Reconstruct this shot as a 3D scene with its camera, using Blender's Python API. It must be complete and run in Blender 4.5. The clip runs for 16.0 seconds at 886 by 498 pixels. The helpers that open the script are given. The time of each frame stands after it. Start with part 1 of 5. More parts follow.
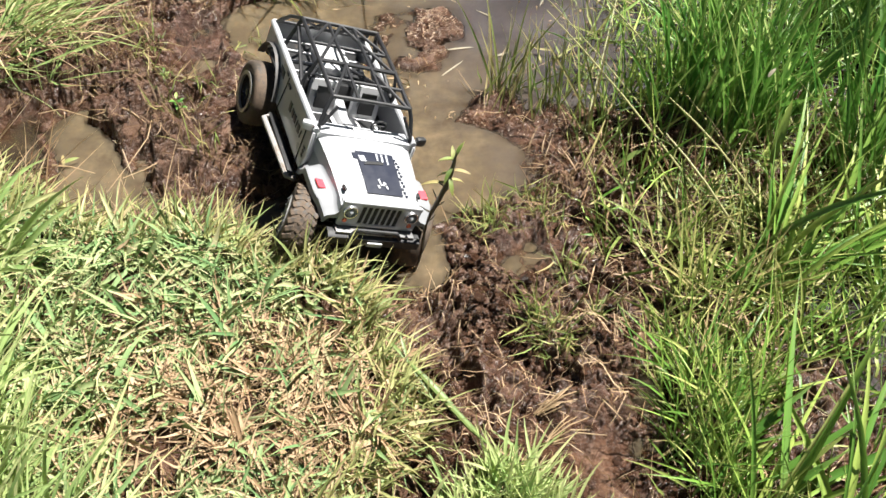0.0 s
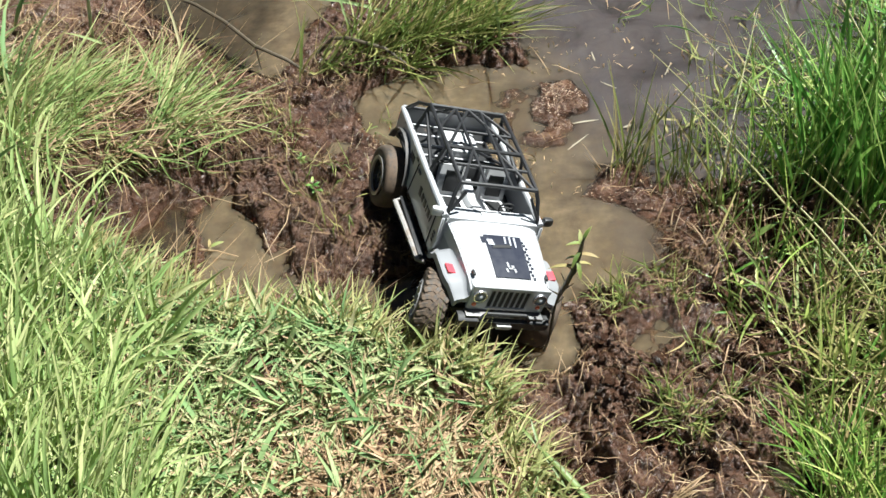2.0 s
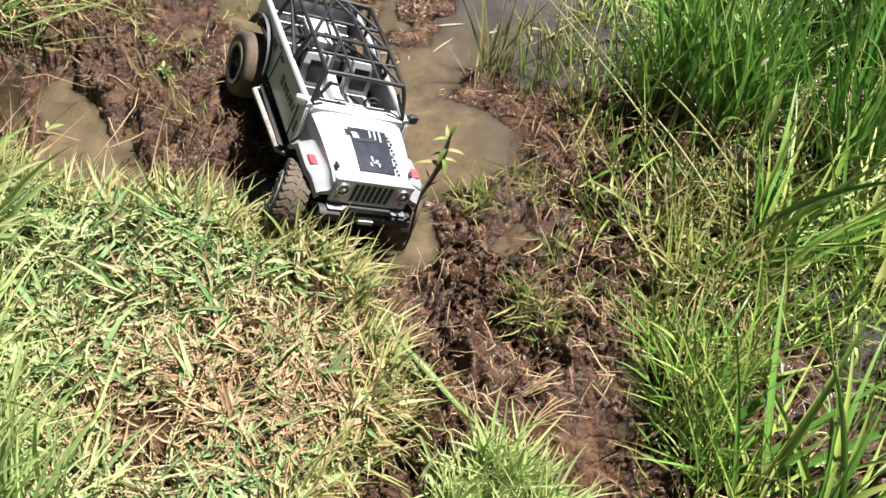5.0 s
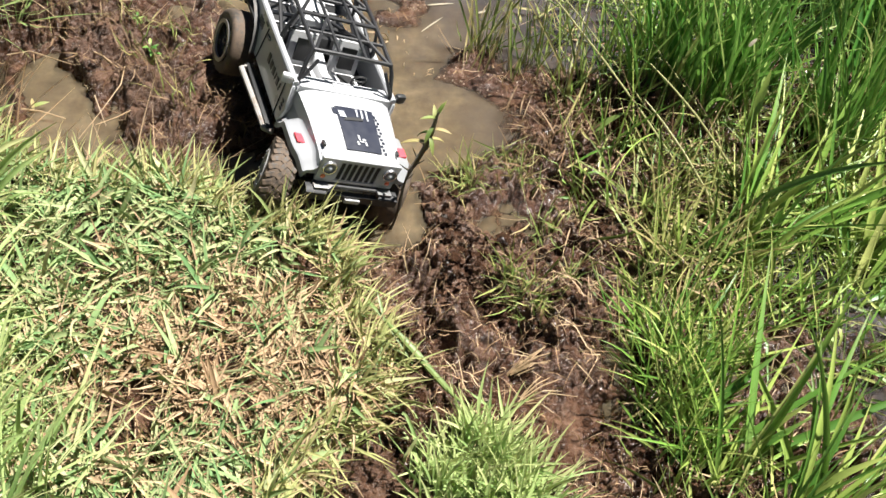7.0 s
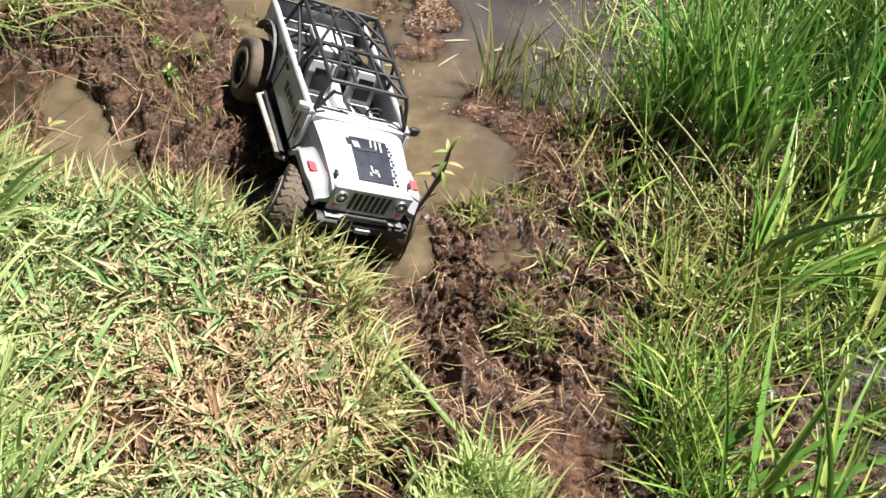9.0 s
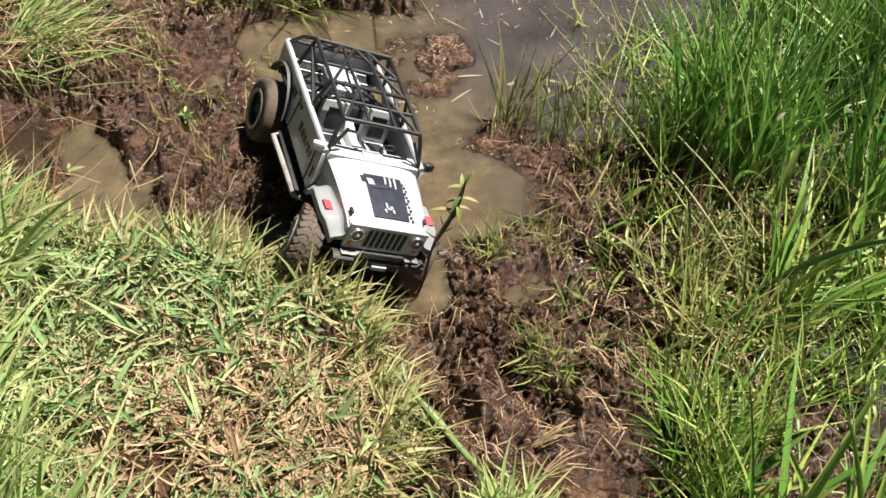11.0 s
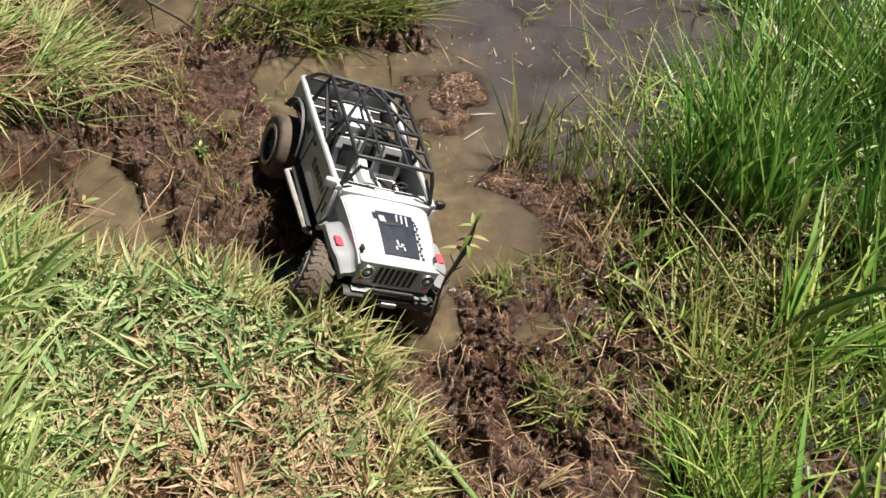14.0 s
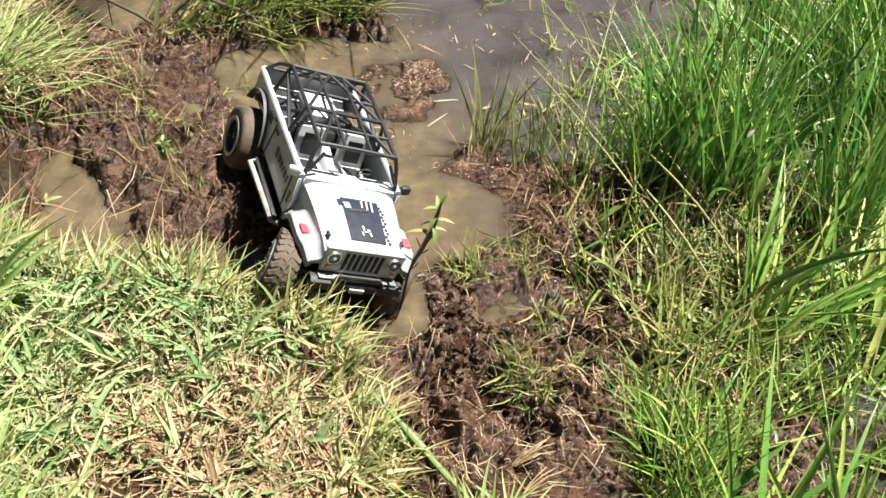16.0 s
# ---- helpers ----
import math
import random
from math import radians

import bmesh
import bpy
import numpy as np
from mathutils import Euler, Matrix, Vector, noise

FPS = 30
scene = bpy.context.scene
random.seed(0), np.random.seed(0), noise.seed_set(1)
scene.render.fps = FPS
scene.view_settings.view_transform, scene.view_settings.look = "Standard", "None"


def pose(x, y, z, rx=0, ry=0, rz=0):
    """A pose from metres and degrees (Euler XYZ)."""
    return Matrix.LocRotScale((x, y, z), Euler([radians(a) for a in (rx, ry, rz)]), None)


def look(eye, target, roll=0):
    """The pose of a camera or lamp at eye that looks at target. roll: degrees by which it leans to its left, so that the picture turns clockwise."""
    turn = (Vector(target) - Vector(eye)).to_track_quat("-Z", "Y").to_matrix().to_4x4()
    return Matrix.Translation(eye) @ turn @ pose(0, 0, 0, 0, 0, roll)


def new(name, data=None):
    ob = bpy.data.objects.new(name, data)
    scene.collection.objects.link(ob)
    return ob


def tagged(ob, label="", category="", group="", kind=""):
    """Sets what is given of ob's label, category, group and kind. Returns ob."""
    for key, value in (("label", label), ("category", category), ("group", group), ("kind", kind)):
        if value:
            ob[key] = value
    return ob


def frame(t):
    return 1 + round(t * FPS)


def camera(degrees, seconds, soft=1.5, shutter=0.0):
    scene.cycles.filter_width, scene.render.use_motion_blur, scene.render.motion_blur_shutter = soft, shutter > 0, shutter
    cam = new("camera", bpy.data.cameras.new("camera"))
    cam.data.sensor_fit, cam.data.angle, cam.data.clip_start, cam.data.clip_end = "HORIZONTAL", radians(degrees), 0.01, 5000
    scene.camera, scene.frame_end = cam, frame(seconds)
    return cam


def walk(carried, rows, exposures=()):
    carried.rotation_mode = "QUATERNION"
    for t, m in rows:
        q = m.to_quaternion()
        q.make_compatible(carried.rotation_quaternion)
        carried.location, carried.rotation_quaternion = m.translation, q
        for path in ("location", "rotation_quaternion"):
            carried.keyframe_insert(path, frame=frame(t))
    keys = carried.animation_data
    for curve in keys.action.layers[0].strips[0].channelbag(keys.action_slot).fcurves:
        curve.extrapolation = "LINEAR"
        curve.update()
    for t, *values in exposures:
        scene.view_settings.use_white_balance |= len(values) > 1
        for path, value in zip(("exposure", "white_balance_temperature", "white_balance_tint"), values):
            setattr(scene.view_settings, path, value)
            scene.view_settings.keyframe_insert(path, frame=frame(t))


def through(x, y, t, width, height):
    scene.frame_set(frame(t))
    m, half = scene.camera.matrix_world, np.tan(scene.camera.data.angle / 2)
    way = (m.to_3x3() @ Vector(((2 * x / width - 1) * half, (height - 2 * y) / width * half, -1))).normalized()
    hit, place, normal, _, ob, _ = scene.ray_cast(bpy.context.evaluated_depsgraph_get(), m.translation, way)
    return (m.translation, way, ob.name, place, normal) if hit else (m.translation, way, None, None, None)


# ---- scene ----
cam = camera(51.2, 16.0, 1.5, 0.1)
PATH = [
    (0, (-0.005, 0.006, 1.091), (0.003, 1.333, -0.405), 0.4),
    (0.5, (-0.014, 0.02, 1.095), (-0.041, 1.337, -0.41), -0.6),
    (1, (-0.025, 0.033, 1.107), (-0.132, 1.372, -0.375), -3.2),
    (1.5, (-0.012, 0.036, 1.126), (-0.242, 1.412, -0.307), -7.3),
    (2, (-0.005, 0.033, 1.145), (-0.271, 1.419, -0.272), -8.7),
    (2.5, (-0.019, 0.041, 1.135), (-0.211, 1.409, -0.311), -6.4),
    (3, (-0.032, 0.039, 1.124), (-0.142, 1.382, -0.354), -3.7),
    (3.5, (-0.032, 0.033, 1.116), (-0.083, 1.352, -0.386), -1.5),
    (4, (-0.034, 0.027, 1.111), (-0.032, 1.327, -0.408), 0.9),
    (4.5, (-0.035, 0.022, 1.104), (0.01, 1.309, -0.426), 2.8),
    (5, (-0.036, 0.015, 1.101), (0.039, 1.293, -0.436), 4.2),
    (7.5, (-0.028, 0.01, 1.096), (0.068, 1.26, -0.462), 5.3),
    (8, (-0.031, 0.01, 1.096), (0.058, 1.276, -0.45), 5.9),
    (8.5, (-0.032, 0.007, 1.094), (0.051, 1.297, -0.433), 6.5),
    (9, (-0.032, 0.008, 1.097), (0.045, 1.316, -0.414), 6.8),
    (11.5, (-0.022, 0.012, 1.095), (-0.009, 1.386, -0.359), 3.0),
    (12, (-0.019, 0.016, 1.099), (-0.021, 1.401, -0.344), 3.0),
    (12.5, (-0.019, 0.018, 1.1), (-0.03, 1.42, -0.327), 3.3),
    (13, (-0.019, 0.02, 1.101), (-0.038, 1.433, -0.315), 3.6),
    (13.5, (-0.025, 0.021, 1.104), (-0.035, 1.432, -0.313), 4.0),
    (14, (-0.024, 0.014, 1.104), (-0.026, 1.426, -0.313), 3.8),
    (14.5, (-0.02, 0.007, 1.099), (-0.011, 1.421, -0.316), 3.5),
    (15, (-0.017, 0.001, 1.093), (0.007, 1.416, -0.32), 3.3),
    (15.5, (-0.015, -0.001, 1.095), (0.024, 1.408, -0.324), 3.3),
    (16, (-0.013, -0.002, 1.095), (0.043, 1.405, -0.325), 3.4),
]
EXPOSURES = [(0, 1.58, 6300, 10), (0.5, 1.44, 6150, 8), (1, 1.29, 5950, 5), (2, 1.36, 5950, 5), (3, 1.53, 5950, 5), (4, 1.55, 6300, 10), (5, 1.51, 6300, 10), (9, 1.54, 6300, 10), (11.5, 1.2, 6550, 10), (12.5, 1.26, 6550, 10), (13, 1.28, 6550, 10), (14, 1.09, 6550, 10), (14.5, 1.28, 6360, 8), (15, 1.47, 6360, 8), (16, 1.66, 6360, 8)]
walk(cam, [(t, look(eye, target, roll)) for t, eye, target, roll in PATH], EXPOSURES)

# ---- light ----
TO_SUN = Vector((0.42, 0.22, 0.88)).normalized()
world = bpy.data.worlds.new("sky")
scene.world = world
world.use_nodes = True
wn = world.node_tree
sky = wn.nodes.new("ShaderNodeTexSky")
sky.sky_type = "NISHITA"
sky.sun_disc = False
sky.sun_elevation = math.asin(TO_SUN.z)
sky.sun_rotation = math.atan2(TO_SUN.x, TO_SUN.y)
wn.nodes["Background"].inputs[1].default_value = 0.011
wn.links.new(sky.outputs[0], wn.nodes["Background"].inputs[0])
sun = new("sun", bpy.data.lights.new("sun", "SUN"))
sun.data.energy = 5.0
sun.data.angle = radians(0.6)
sun.data.color = (1.0, 0.955, 0.88)
sun.matrix_world = look(TO_SUN * 20, (0, 0, 0))

rng = np.random.default_rng(7)


# ---- materials ----
class Nodes:
    """A short hand for building a node material."""

    def __init__(self, name):
        self.mat = bpy.data.materials.new(name)
        self.mat.use_nodes = True
        self.tree = self.mat.node_tree
        self.out = self.tree.nodes["Material Output"]
        self.bsdf = self.tree.nodes["Principled BSDF"]
        self.coord = self.add("ShaderNodeTexCoord").outputs["Object"]

    def add(self, kind, **sockets):
        node = self.tree.nodes.new(kind)
        for key, value in sockets.items():
            self.put(node, key, value)
        return node

    def put(self, node, key, value):
        sock = node.inputs[int(key[1:])] if key[0] == "i" and key[1:].isdigit() else node.inputs[key.replace("_", " ")]
        if isinstance(value, bpy.types.NodeSocket):
            self.tree.links.new(value, sock)
        else:
            sock.default_value = value

    def noise(self, scale, detail=4.0, rough=0.6, coord=None, distort=0.0):
        n = self.add("ShaderNodeTexNoise", Vector=coord or self.coord, Scale=scale, Detail=detail, Roughness=rough, Distortion=distort)
        return n.outputs["Fac"]

    def ramp(self, fac, *stops):
        n = self.add("ShaderNodeValToRGB", Fac=fac)
        el = n.color_ramp.elements
        while len(el) < len(stops):
            el.new(0.5)
        for e, (p, c) in zip(el, stops):
            e.position, e.color = p, (*c, 1) if isinstance(c, tuple) else (c, c, c, 1)
        return n.outputs["Color"]

    def mix(self, fac, a, b, how="MIX"):
        n = self.tree.nodes.new("ShaderNodeMix")
        n.data_type, n.blend_type = "RGBA", how
        for key, v in ((0, fac), (6, a), (7, b)):
            if isinstance(v, bpy.types.NodeSocket):
                self.tree.links.new(v, n.inputs[key])
            elif key == 0:
                n.inputs[0].default_value = v
            else:
                n.inputs[key].default_value = (*v, 1) if isinstance(v, tuple) else (v, v, v, 1)
        return n.outputs[2]

    def math(self, how, a, b=0.0, clamp=False):
        n = self.tree.nodes.new("ShaderNodeMath")
        n.operation, n.use_clamp = how, clamp
        for k, v in ((0, a), (1, b)):
            if isinstance(v, bpy.types.NodeSocket):
                self.tree.links.new(v, n.inputs[k])
            else:
                n.inputs[k].default_value = v
        return n.outputs[0]

    def bump(self, height, strength=0.3, distance=0.005):
        n = self.add("ShaderNodeBump", Height=height, Strength=strength, Distance=distance)
        self.put(self.bsdf, "Normal", n.outputs[0])
        return n.outputs[0]

    def set(self, **sockets):
        for key, value in sockets.items():
            self.put(self.bsdf, key, value)
        return self.mat


def col(*c):
    return (*c, 1)


def plain(name, a, b, rough=0.5, scale=60.0, metal=0.0, bump=0.15, dirt=0.0, coat=0.0, soil=1.0):
    """A surface of two near colours, with fine grain and, where dirt is given, dried mud in patches."""
    k = Nodes(name)
    c = k.mix(k.noise(scale), a, b)
    r = k.math("MULTIPLY_ADD", k.noise(scale * 2.3), 0.25)
    k.tree.nodes[-1].inputs[2].default_value = rough - 0.12
    if dirt > 0:
        big = k.noise(22.0, 6.0, 0.65)
        fine = k.noise(190.0, 3.0, 0.7)
        m = k.ramp(k.math("ADD", k.math("MULTIPLY", big, 0.7), k.math("MULTIPLY", fine, 0.3)), (0.66 - 0.32 * dirt, 0.0), (0.78 - 0.3 * dirt, 1.0))
        c = k.mix(m, c, k.mix(fine, (0.098 * soil, 0.064 * soil, 0.042 * soil), (0.196 * soil, 0.14 * soil, 0.095 * soil)))
        r = k.mix(m, r, 0.85)
    k.bump(k.noise(scale * 5), bump, 0.001)
    return k.set(Base_Color=c, Roughness=r, Metallic=metal, Coat_Weight=coat)


WHITE = plain("white_polycarbonate", (0.36, 0.365, 0.38), (0.42, 0.425, 0.435), 0.30, 8, dirt=0.10, coat=0.3, bump=0.02)
GREYWHITE = plain("grey_white_plastic", (0.42, 0.42, 0.43), (0.55, 0.55, 0.55), 0.45, 20, dirt=0.3, bump=0.05)
BLACK = plain("black_plastic", (0.012, 0.012, 0.013), (0.03, 0.03, 0.03), 0.42, 40, dirt=0.18)
CAGE = plain("black_tube_plastic", (0.008, 0.008, 0.009), (0.018, 0.018, 0.02), 0.5, 60, dirt=0.06)
DARK = plain("dark_recess_plastic", (0.006, 0.006, 0.007), (0.012, 0.012, 0.012), 0.6, 40)
RUBBER = plain("muddy_rubber", (0.022, 0.019, 0.016), (0.05, 0.04, 0.03), 0.55, 70, dirt=0.80, bump=0.3, soil=0.68)
RIM = plain("grey_beadlock_metal", (0.28, 0.27, 0.26), (0.42, 0.41, 0.40), 0.4, 50, metal=0.7, dirt=0.35)
DUSTY = plain("dusty_grey_plastic", (0.20, 0.19, 0.18), (0.32, 0.30, 0.28), 0.6, 20, dirt=0.5, bump=0.05)
FENDER = plain("dusty_white_plastic", (0.22, 0.225, 0.235), (0.28, 0.285, 0.295), 0.42, 12, dirt=0.26, bump=0.03)
ARCH = plain("dusty_dark_plastic", (0.055, 0.052, 0.050), (0.10, 0.095, 0.09), 0.6, 20, dirt=0.4, bump=0.05)
CHROME = plain("silver_ring", (0.6, 0.6, 0.62), (0.7, 0.7, 0.72), 0.25, 50, metal=0.9)
LENS = plain("headlight_lens", (0.14, 0.16, 0.19), (0.26, 0.28, 0.32), 0.12, 300, coat=1.0)
AMBER = plain("amber_lens", (0.70, 0.12, 0.05), (0.80, 0.17, 0.07), 0.2, 100, coat=0.8)
RED = plain("red_reflector", (0.62, 0.05, 0.07), (0.72, 0.08, 0.10), 0.35, 60)
DECAL = plain("black_vinyl", (0.010, 0.012, 0.022), (0.022, 0.025, 0.04), 0.35, 30)
GREYDECAL = plain("grey_vinyl", (0.3, 0.31, 0.33), (0.36, 0.37, 0.4), 0.4, 30)
STEEL = plain("dull_steel", (0.2, 0.2, 0.2), (0.3, 0.3, 0.3), 0.45, 60, metal=0.6, dirt=0.4)


def mud_material():
    k = Nodes("wet_brown_mud")
    big, mid, fine = k.noise(3.2, 5, 0.6), k.noise(26, 6, 0.7, distort=0.6), k.noise(230, 4, 0.75)
    c = k.ramp(mid, (0.28, (0.020, 0.0095, 0.0055)), (0.5, (0.090, 0.043, 0.024)), (0.72, (0.220, 0.120, 0.072)))
    c = k.mix(k.math("MULTIPLY", fine, 0.55), c, (0.030, 0.015, 0.008))
    c = k.mix(k.ramp(big, (0.46, 0.0), (0.72, 0.6)), c, k.mix(fine, (0.085, 0.044, 0.025), (0.170, 0.094, 0.053)))
    far = k.add("ShaderNodeVectorMath", i0=k.coord, i1=(-0.2, 1.2, 0.0))
    far.operation = "DISTANCE"
    turf = k.mix(mid, (0.02, 0.03, 0.009), (0.065, 0.07, 0.02))
    c = k.mix(k.ramp(k.math("MULTIPLY", far.outputs["Value"], 0.2), (0.28, 0.0), (0.40, 1.0)), c, turf)
    wet = k.ramp(k.math("ADD", k.math("MULTIPLY", big, 0.5), k.math("MULTIPLY", mid, 0.5)), (0.40, 0.16), (0.64, 0.60))
    vor = k.add("ShaderNodeTexVoronoi", Vector=k.mix(0.02, k.coord, k.add("ShaderNodeTexNoise", Scale=40.0).outputs["Color"]), Scale=105.0).outputs["Distance"]
    h = k.math("ADD", k.math("MULTIPLY", mid, 0.7), k.math("MULTIPLY", fine, 0.42))
    h = k.math("SUBTRACT", h, k.math("MULTIPLY", vor, 0.24))
    k.bump(h, 1.0, 0.012)
    level = k.add("ShaderNodeSeparateXYZ", Vector=k.coord).outputs[2]
    wet = k.mix(k.ramp(k.math("MULTIPLY", level, 20.0), (0.0, 1.0), (0.7, 0.0)), wet, k.mix(mid, 0.10, 0.38))
    k.put(k.bsdf, "Specular IOR Level", 0.5)
    return k.set(Base_Color=c, Roughness=wet)


MUD = mud_material()


def water_material():
    """Turbid pond water: silt hangs in it near the churned mud, clearer and darker out in the pond."""
    k = Nodes("silty_water")
    xyz = k.add("ShaderNodeSeparateXYZ", Vector=k.coord).outputs
    warp = k.noise(5.0, 4, 0.6)
    fine = k.noise(34.0, 5, 0.65)
    # out into the pond: to the right and away
    out = k.math("ADD", k.math("MULTIPLY", xyz[0], 1.3), k.math("MULTIPLY", xyz[1], 0.75))
    out = k.math("ADD", out, k.math("MULTIPLY", warp, 0.5))
    clear = k.ramp(k.math("SUBTRACT", out, 0.92), (0.26, 0.0), (0.66, 1.0))
    silt = k.ramp(k.math("ADD", k.math("MULTIPLY", fine, 0.45), k.math("MULTIPLY", k.noise(11.0, 5, 0.6, distort=0.8), 0.55)), (0.34, (0.066, 0.049, 0.030)), (0.52, (0.120, 0.091, 0.056)), (0.68, (0.190, 0.144, 0.088)))
    # deep is raised so part of the sky's reflection sits in its colour
    deep = k.ramp(k.noise(9.0, 5, 0.65, distort=1.0), (0.3, (0.036, 0.031, 0.030)), (0.75, (0.098, 0.084, 0.080)))
    # painted shade: water colour darkened at low x for the shadowed hollow
    hollow_shade = k.ramp(k.math("ADD", xyz[0], 1.0), (0.27, 0.40), (0.345, 1.0), (0.62, 1.0))
    silt = k.mix(1.0, silt, hollow_shade, "MULTIPLY")
    diffuse = k.add("ShaderNodeSubsurfaceScattering", Color=k.mix(clear, silt, deep), Scale=0.02, Radius=(1.0, 0.8, 0.6))
    diffuse.falloff = "BURLEY"
    deepness = k.add("ShaderNodeAttribute")
    deepness.attribute_name = "depth"
    murk = k.ramp(deepness.outputs["Fac"], (0.0, 0.22), (0.35, 0.62), (1.0, 0.84))
    see = k.add("ShaderNodeBsdfTransparent", Color=col(0.74, 0.62, 0.47))
    body = k.add("ShaderNodeMixShader", i0=murk, i1=see.outputs[0], i2=diffuse.outputs[0])
    ripple = k.add("ShaderNodeBump", Height=k.noise(16.0, 3, 0.5), Strength=0.22, Distance=0.006)
    gloss = k.add("ShaderNodeBsdfGlossy", Roughness=0.045, Normal=ripple.outputs[0])
    fres = k.add("ShaderNodeFresnel", IOR=1.34, Normal=ripple.outputs[0])
    top = k.add("ShaderNodeMixShader", i0=fres.outputs[0], i1=body.outputs[0], i2=gloss.outputs[0])
    k.tree.links.new(top.outputs[0], k.out.inputs[0])
    return k.mat


WATER = water_material()


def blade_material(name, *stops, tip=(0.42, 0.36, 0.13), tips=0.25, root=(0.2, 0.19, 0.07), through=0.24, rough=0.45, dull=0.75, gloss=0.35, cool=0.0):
    """Grass: a colour of its own for every blade, browner and darker root, dry tip, veins along it and light through
    it.
    """
    k = Nodes(name)
    dim = lambda c: tuple(dull * v for v in c)
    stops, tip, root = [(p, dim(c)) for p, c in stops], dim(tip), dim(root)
    geo = k.add("ShaderNodeNewGeometry")
    uv = k.add("ShaderNodeUVMap").outputs[0]
    xy = k.add("ShaderNodeSeparateXYZ", Vector=uv).outputs
    rnd = k.math("FRACT", k.math("ADD", geo.outputs["Random Per Island"], k.add("ShaderNodeObjectInfo").outputs["Random"]))
    c = k.ramp(rnd, *stops)
    patch = k.noise(9.0, 3, 0.6)
    c = k.mix(k.math("MULTIPLY", patch, 0.35), c, k.mix(0.5, c, (0.23, 0.22, 0.06)))
    if cool:
        c = k.mix(k.math("MULTIPLY", k.ramp(k.noise(4.5, 3, 0.55), (0.46, 0.0), (0.62, 1.0)), cool), c, k.mix(rnd, (0.09, 0.22, 0.085), (0.25, 0.38, 0.17)))
    # sheath brown at the root, darkened further to paint shade between blades
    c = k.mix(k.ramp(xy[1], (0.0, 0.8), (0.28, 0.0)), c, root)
    c = k.mix(k.math("MULTIPLY", k.ramp(xy[1], (0.62, 0.0), (1.0, 1.0)), tips * 2), c, tip)
    vein = k.math("MULTIPLY", k.math("SINE", k.math("MULTIPLY", xy[0], 38.0)), 0.5)
    k.bump(vein, 0.25, 0.0006)
    k.set(Base_Color=c, Roughness=rough)
    k.put(k.bsdf, "Specular IOR Level", gloss)
    tr = k.add("ShaderNodeBsdfTranslucent", Color=k.mix(0.25, c, (0.24, 0.40, 0.085)))
    both = k.add("ShaderNodeMixShader", i0=through, i1=k.bsdf.outputs[0], i2=tr.outputs[0])
    k.tree.links.new(both.outputs[0], k.out.inputs[0])
    return k.mat


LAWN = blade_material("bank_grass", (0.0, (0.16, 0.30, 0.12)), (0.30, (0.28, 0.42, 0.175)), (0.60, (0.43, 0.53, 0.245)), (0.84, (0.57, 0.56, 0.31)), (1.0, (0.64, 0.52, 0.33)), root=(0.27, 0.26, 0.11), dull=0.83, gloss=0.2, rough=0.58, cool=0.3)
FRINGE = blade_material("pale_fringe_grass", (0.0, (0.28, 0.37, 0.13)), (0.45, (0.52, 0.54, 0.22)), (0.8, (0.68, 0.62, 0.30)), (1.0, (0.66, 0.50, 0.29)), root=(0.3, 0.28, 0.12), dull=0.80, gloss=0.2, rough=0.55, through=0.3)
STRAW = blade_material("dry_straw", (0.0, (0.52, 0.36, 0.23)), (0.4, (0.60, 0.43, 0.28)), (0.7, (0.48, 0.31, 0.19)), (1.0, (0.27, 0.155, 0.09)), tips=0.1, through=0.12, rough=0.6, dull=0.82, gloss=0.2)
# low root value puts the shaded foot of tall grass into the colour
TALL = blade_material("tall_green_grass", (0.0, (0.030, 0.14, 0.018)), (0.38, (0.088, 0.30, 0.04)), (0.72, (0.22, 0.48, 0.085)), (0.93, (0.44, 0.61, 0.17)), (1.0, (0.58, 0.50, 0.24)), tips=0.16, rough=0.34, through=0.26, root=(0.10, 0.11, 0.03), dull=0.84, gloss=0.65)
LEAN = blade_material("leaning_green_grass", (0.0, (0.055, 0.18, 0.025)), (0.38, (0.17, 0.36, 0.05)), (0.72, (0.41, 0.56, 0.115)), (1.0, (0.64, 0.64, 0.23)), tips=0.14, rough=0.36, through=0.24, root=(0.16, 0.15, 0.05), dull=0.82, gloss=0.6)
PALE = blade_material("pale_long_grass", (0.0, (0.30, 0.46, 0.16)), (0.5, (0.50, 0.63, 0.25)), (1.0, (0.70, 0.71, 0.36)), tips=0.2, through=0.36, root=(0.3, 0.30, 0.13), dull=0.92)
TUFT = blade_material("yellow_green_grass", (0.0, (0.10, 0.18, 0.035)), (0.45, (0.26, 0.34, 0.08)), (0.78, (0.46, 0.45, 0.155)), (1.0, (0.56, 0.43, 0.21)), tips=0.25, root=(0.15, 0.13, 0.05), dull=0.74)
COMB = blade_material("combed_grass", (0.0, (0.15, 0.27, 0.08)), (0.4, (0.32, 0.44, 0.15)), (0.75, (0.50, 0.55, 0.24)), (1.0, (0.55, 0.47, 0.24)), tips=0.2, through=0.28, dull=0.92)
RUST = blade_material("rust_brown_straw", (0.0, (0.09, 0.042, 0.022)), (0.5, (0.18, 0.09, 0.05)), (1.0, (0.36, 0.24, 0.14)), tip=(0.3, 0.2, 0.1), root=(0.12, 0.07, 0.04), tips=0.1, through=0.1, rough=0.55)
WOOD = plain("dark_wet_stem", (0.035, 0.028, 0.018), (0.11, 0.088, 0.056), 0.5, 120, bump=0.5)

# ---- ground ----
def lattice(seed):
    return np.random.default_rng(seed).random((256, 256))


LATTICE = [lattice(s) for s in range(4)]


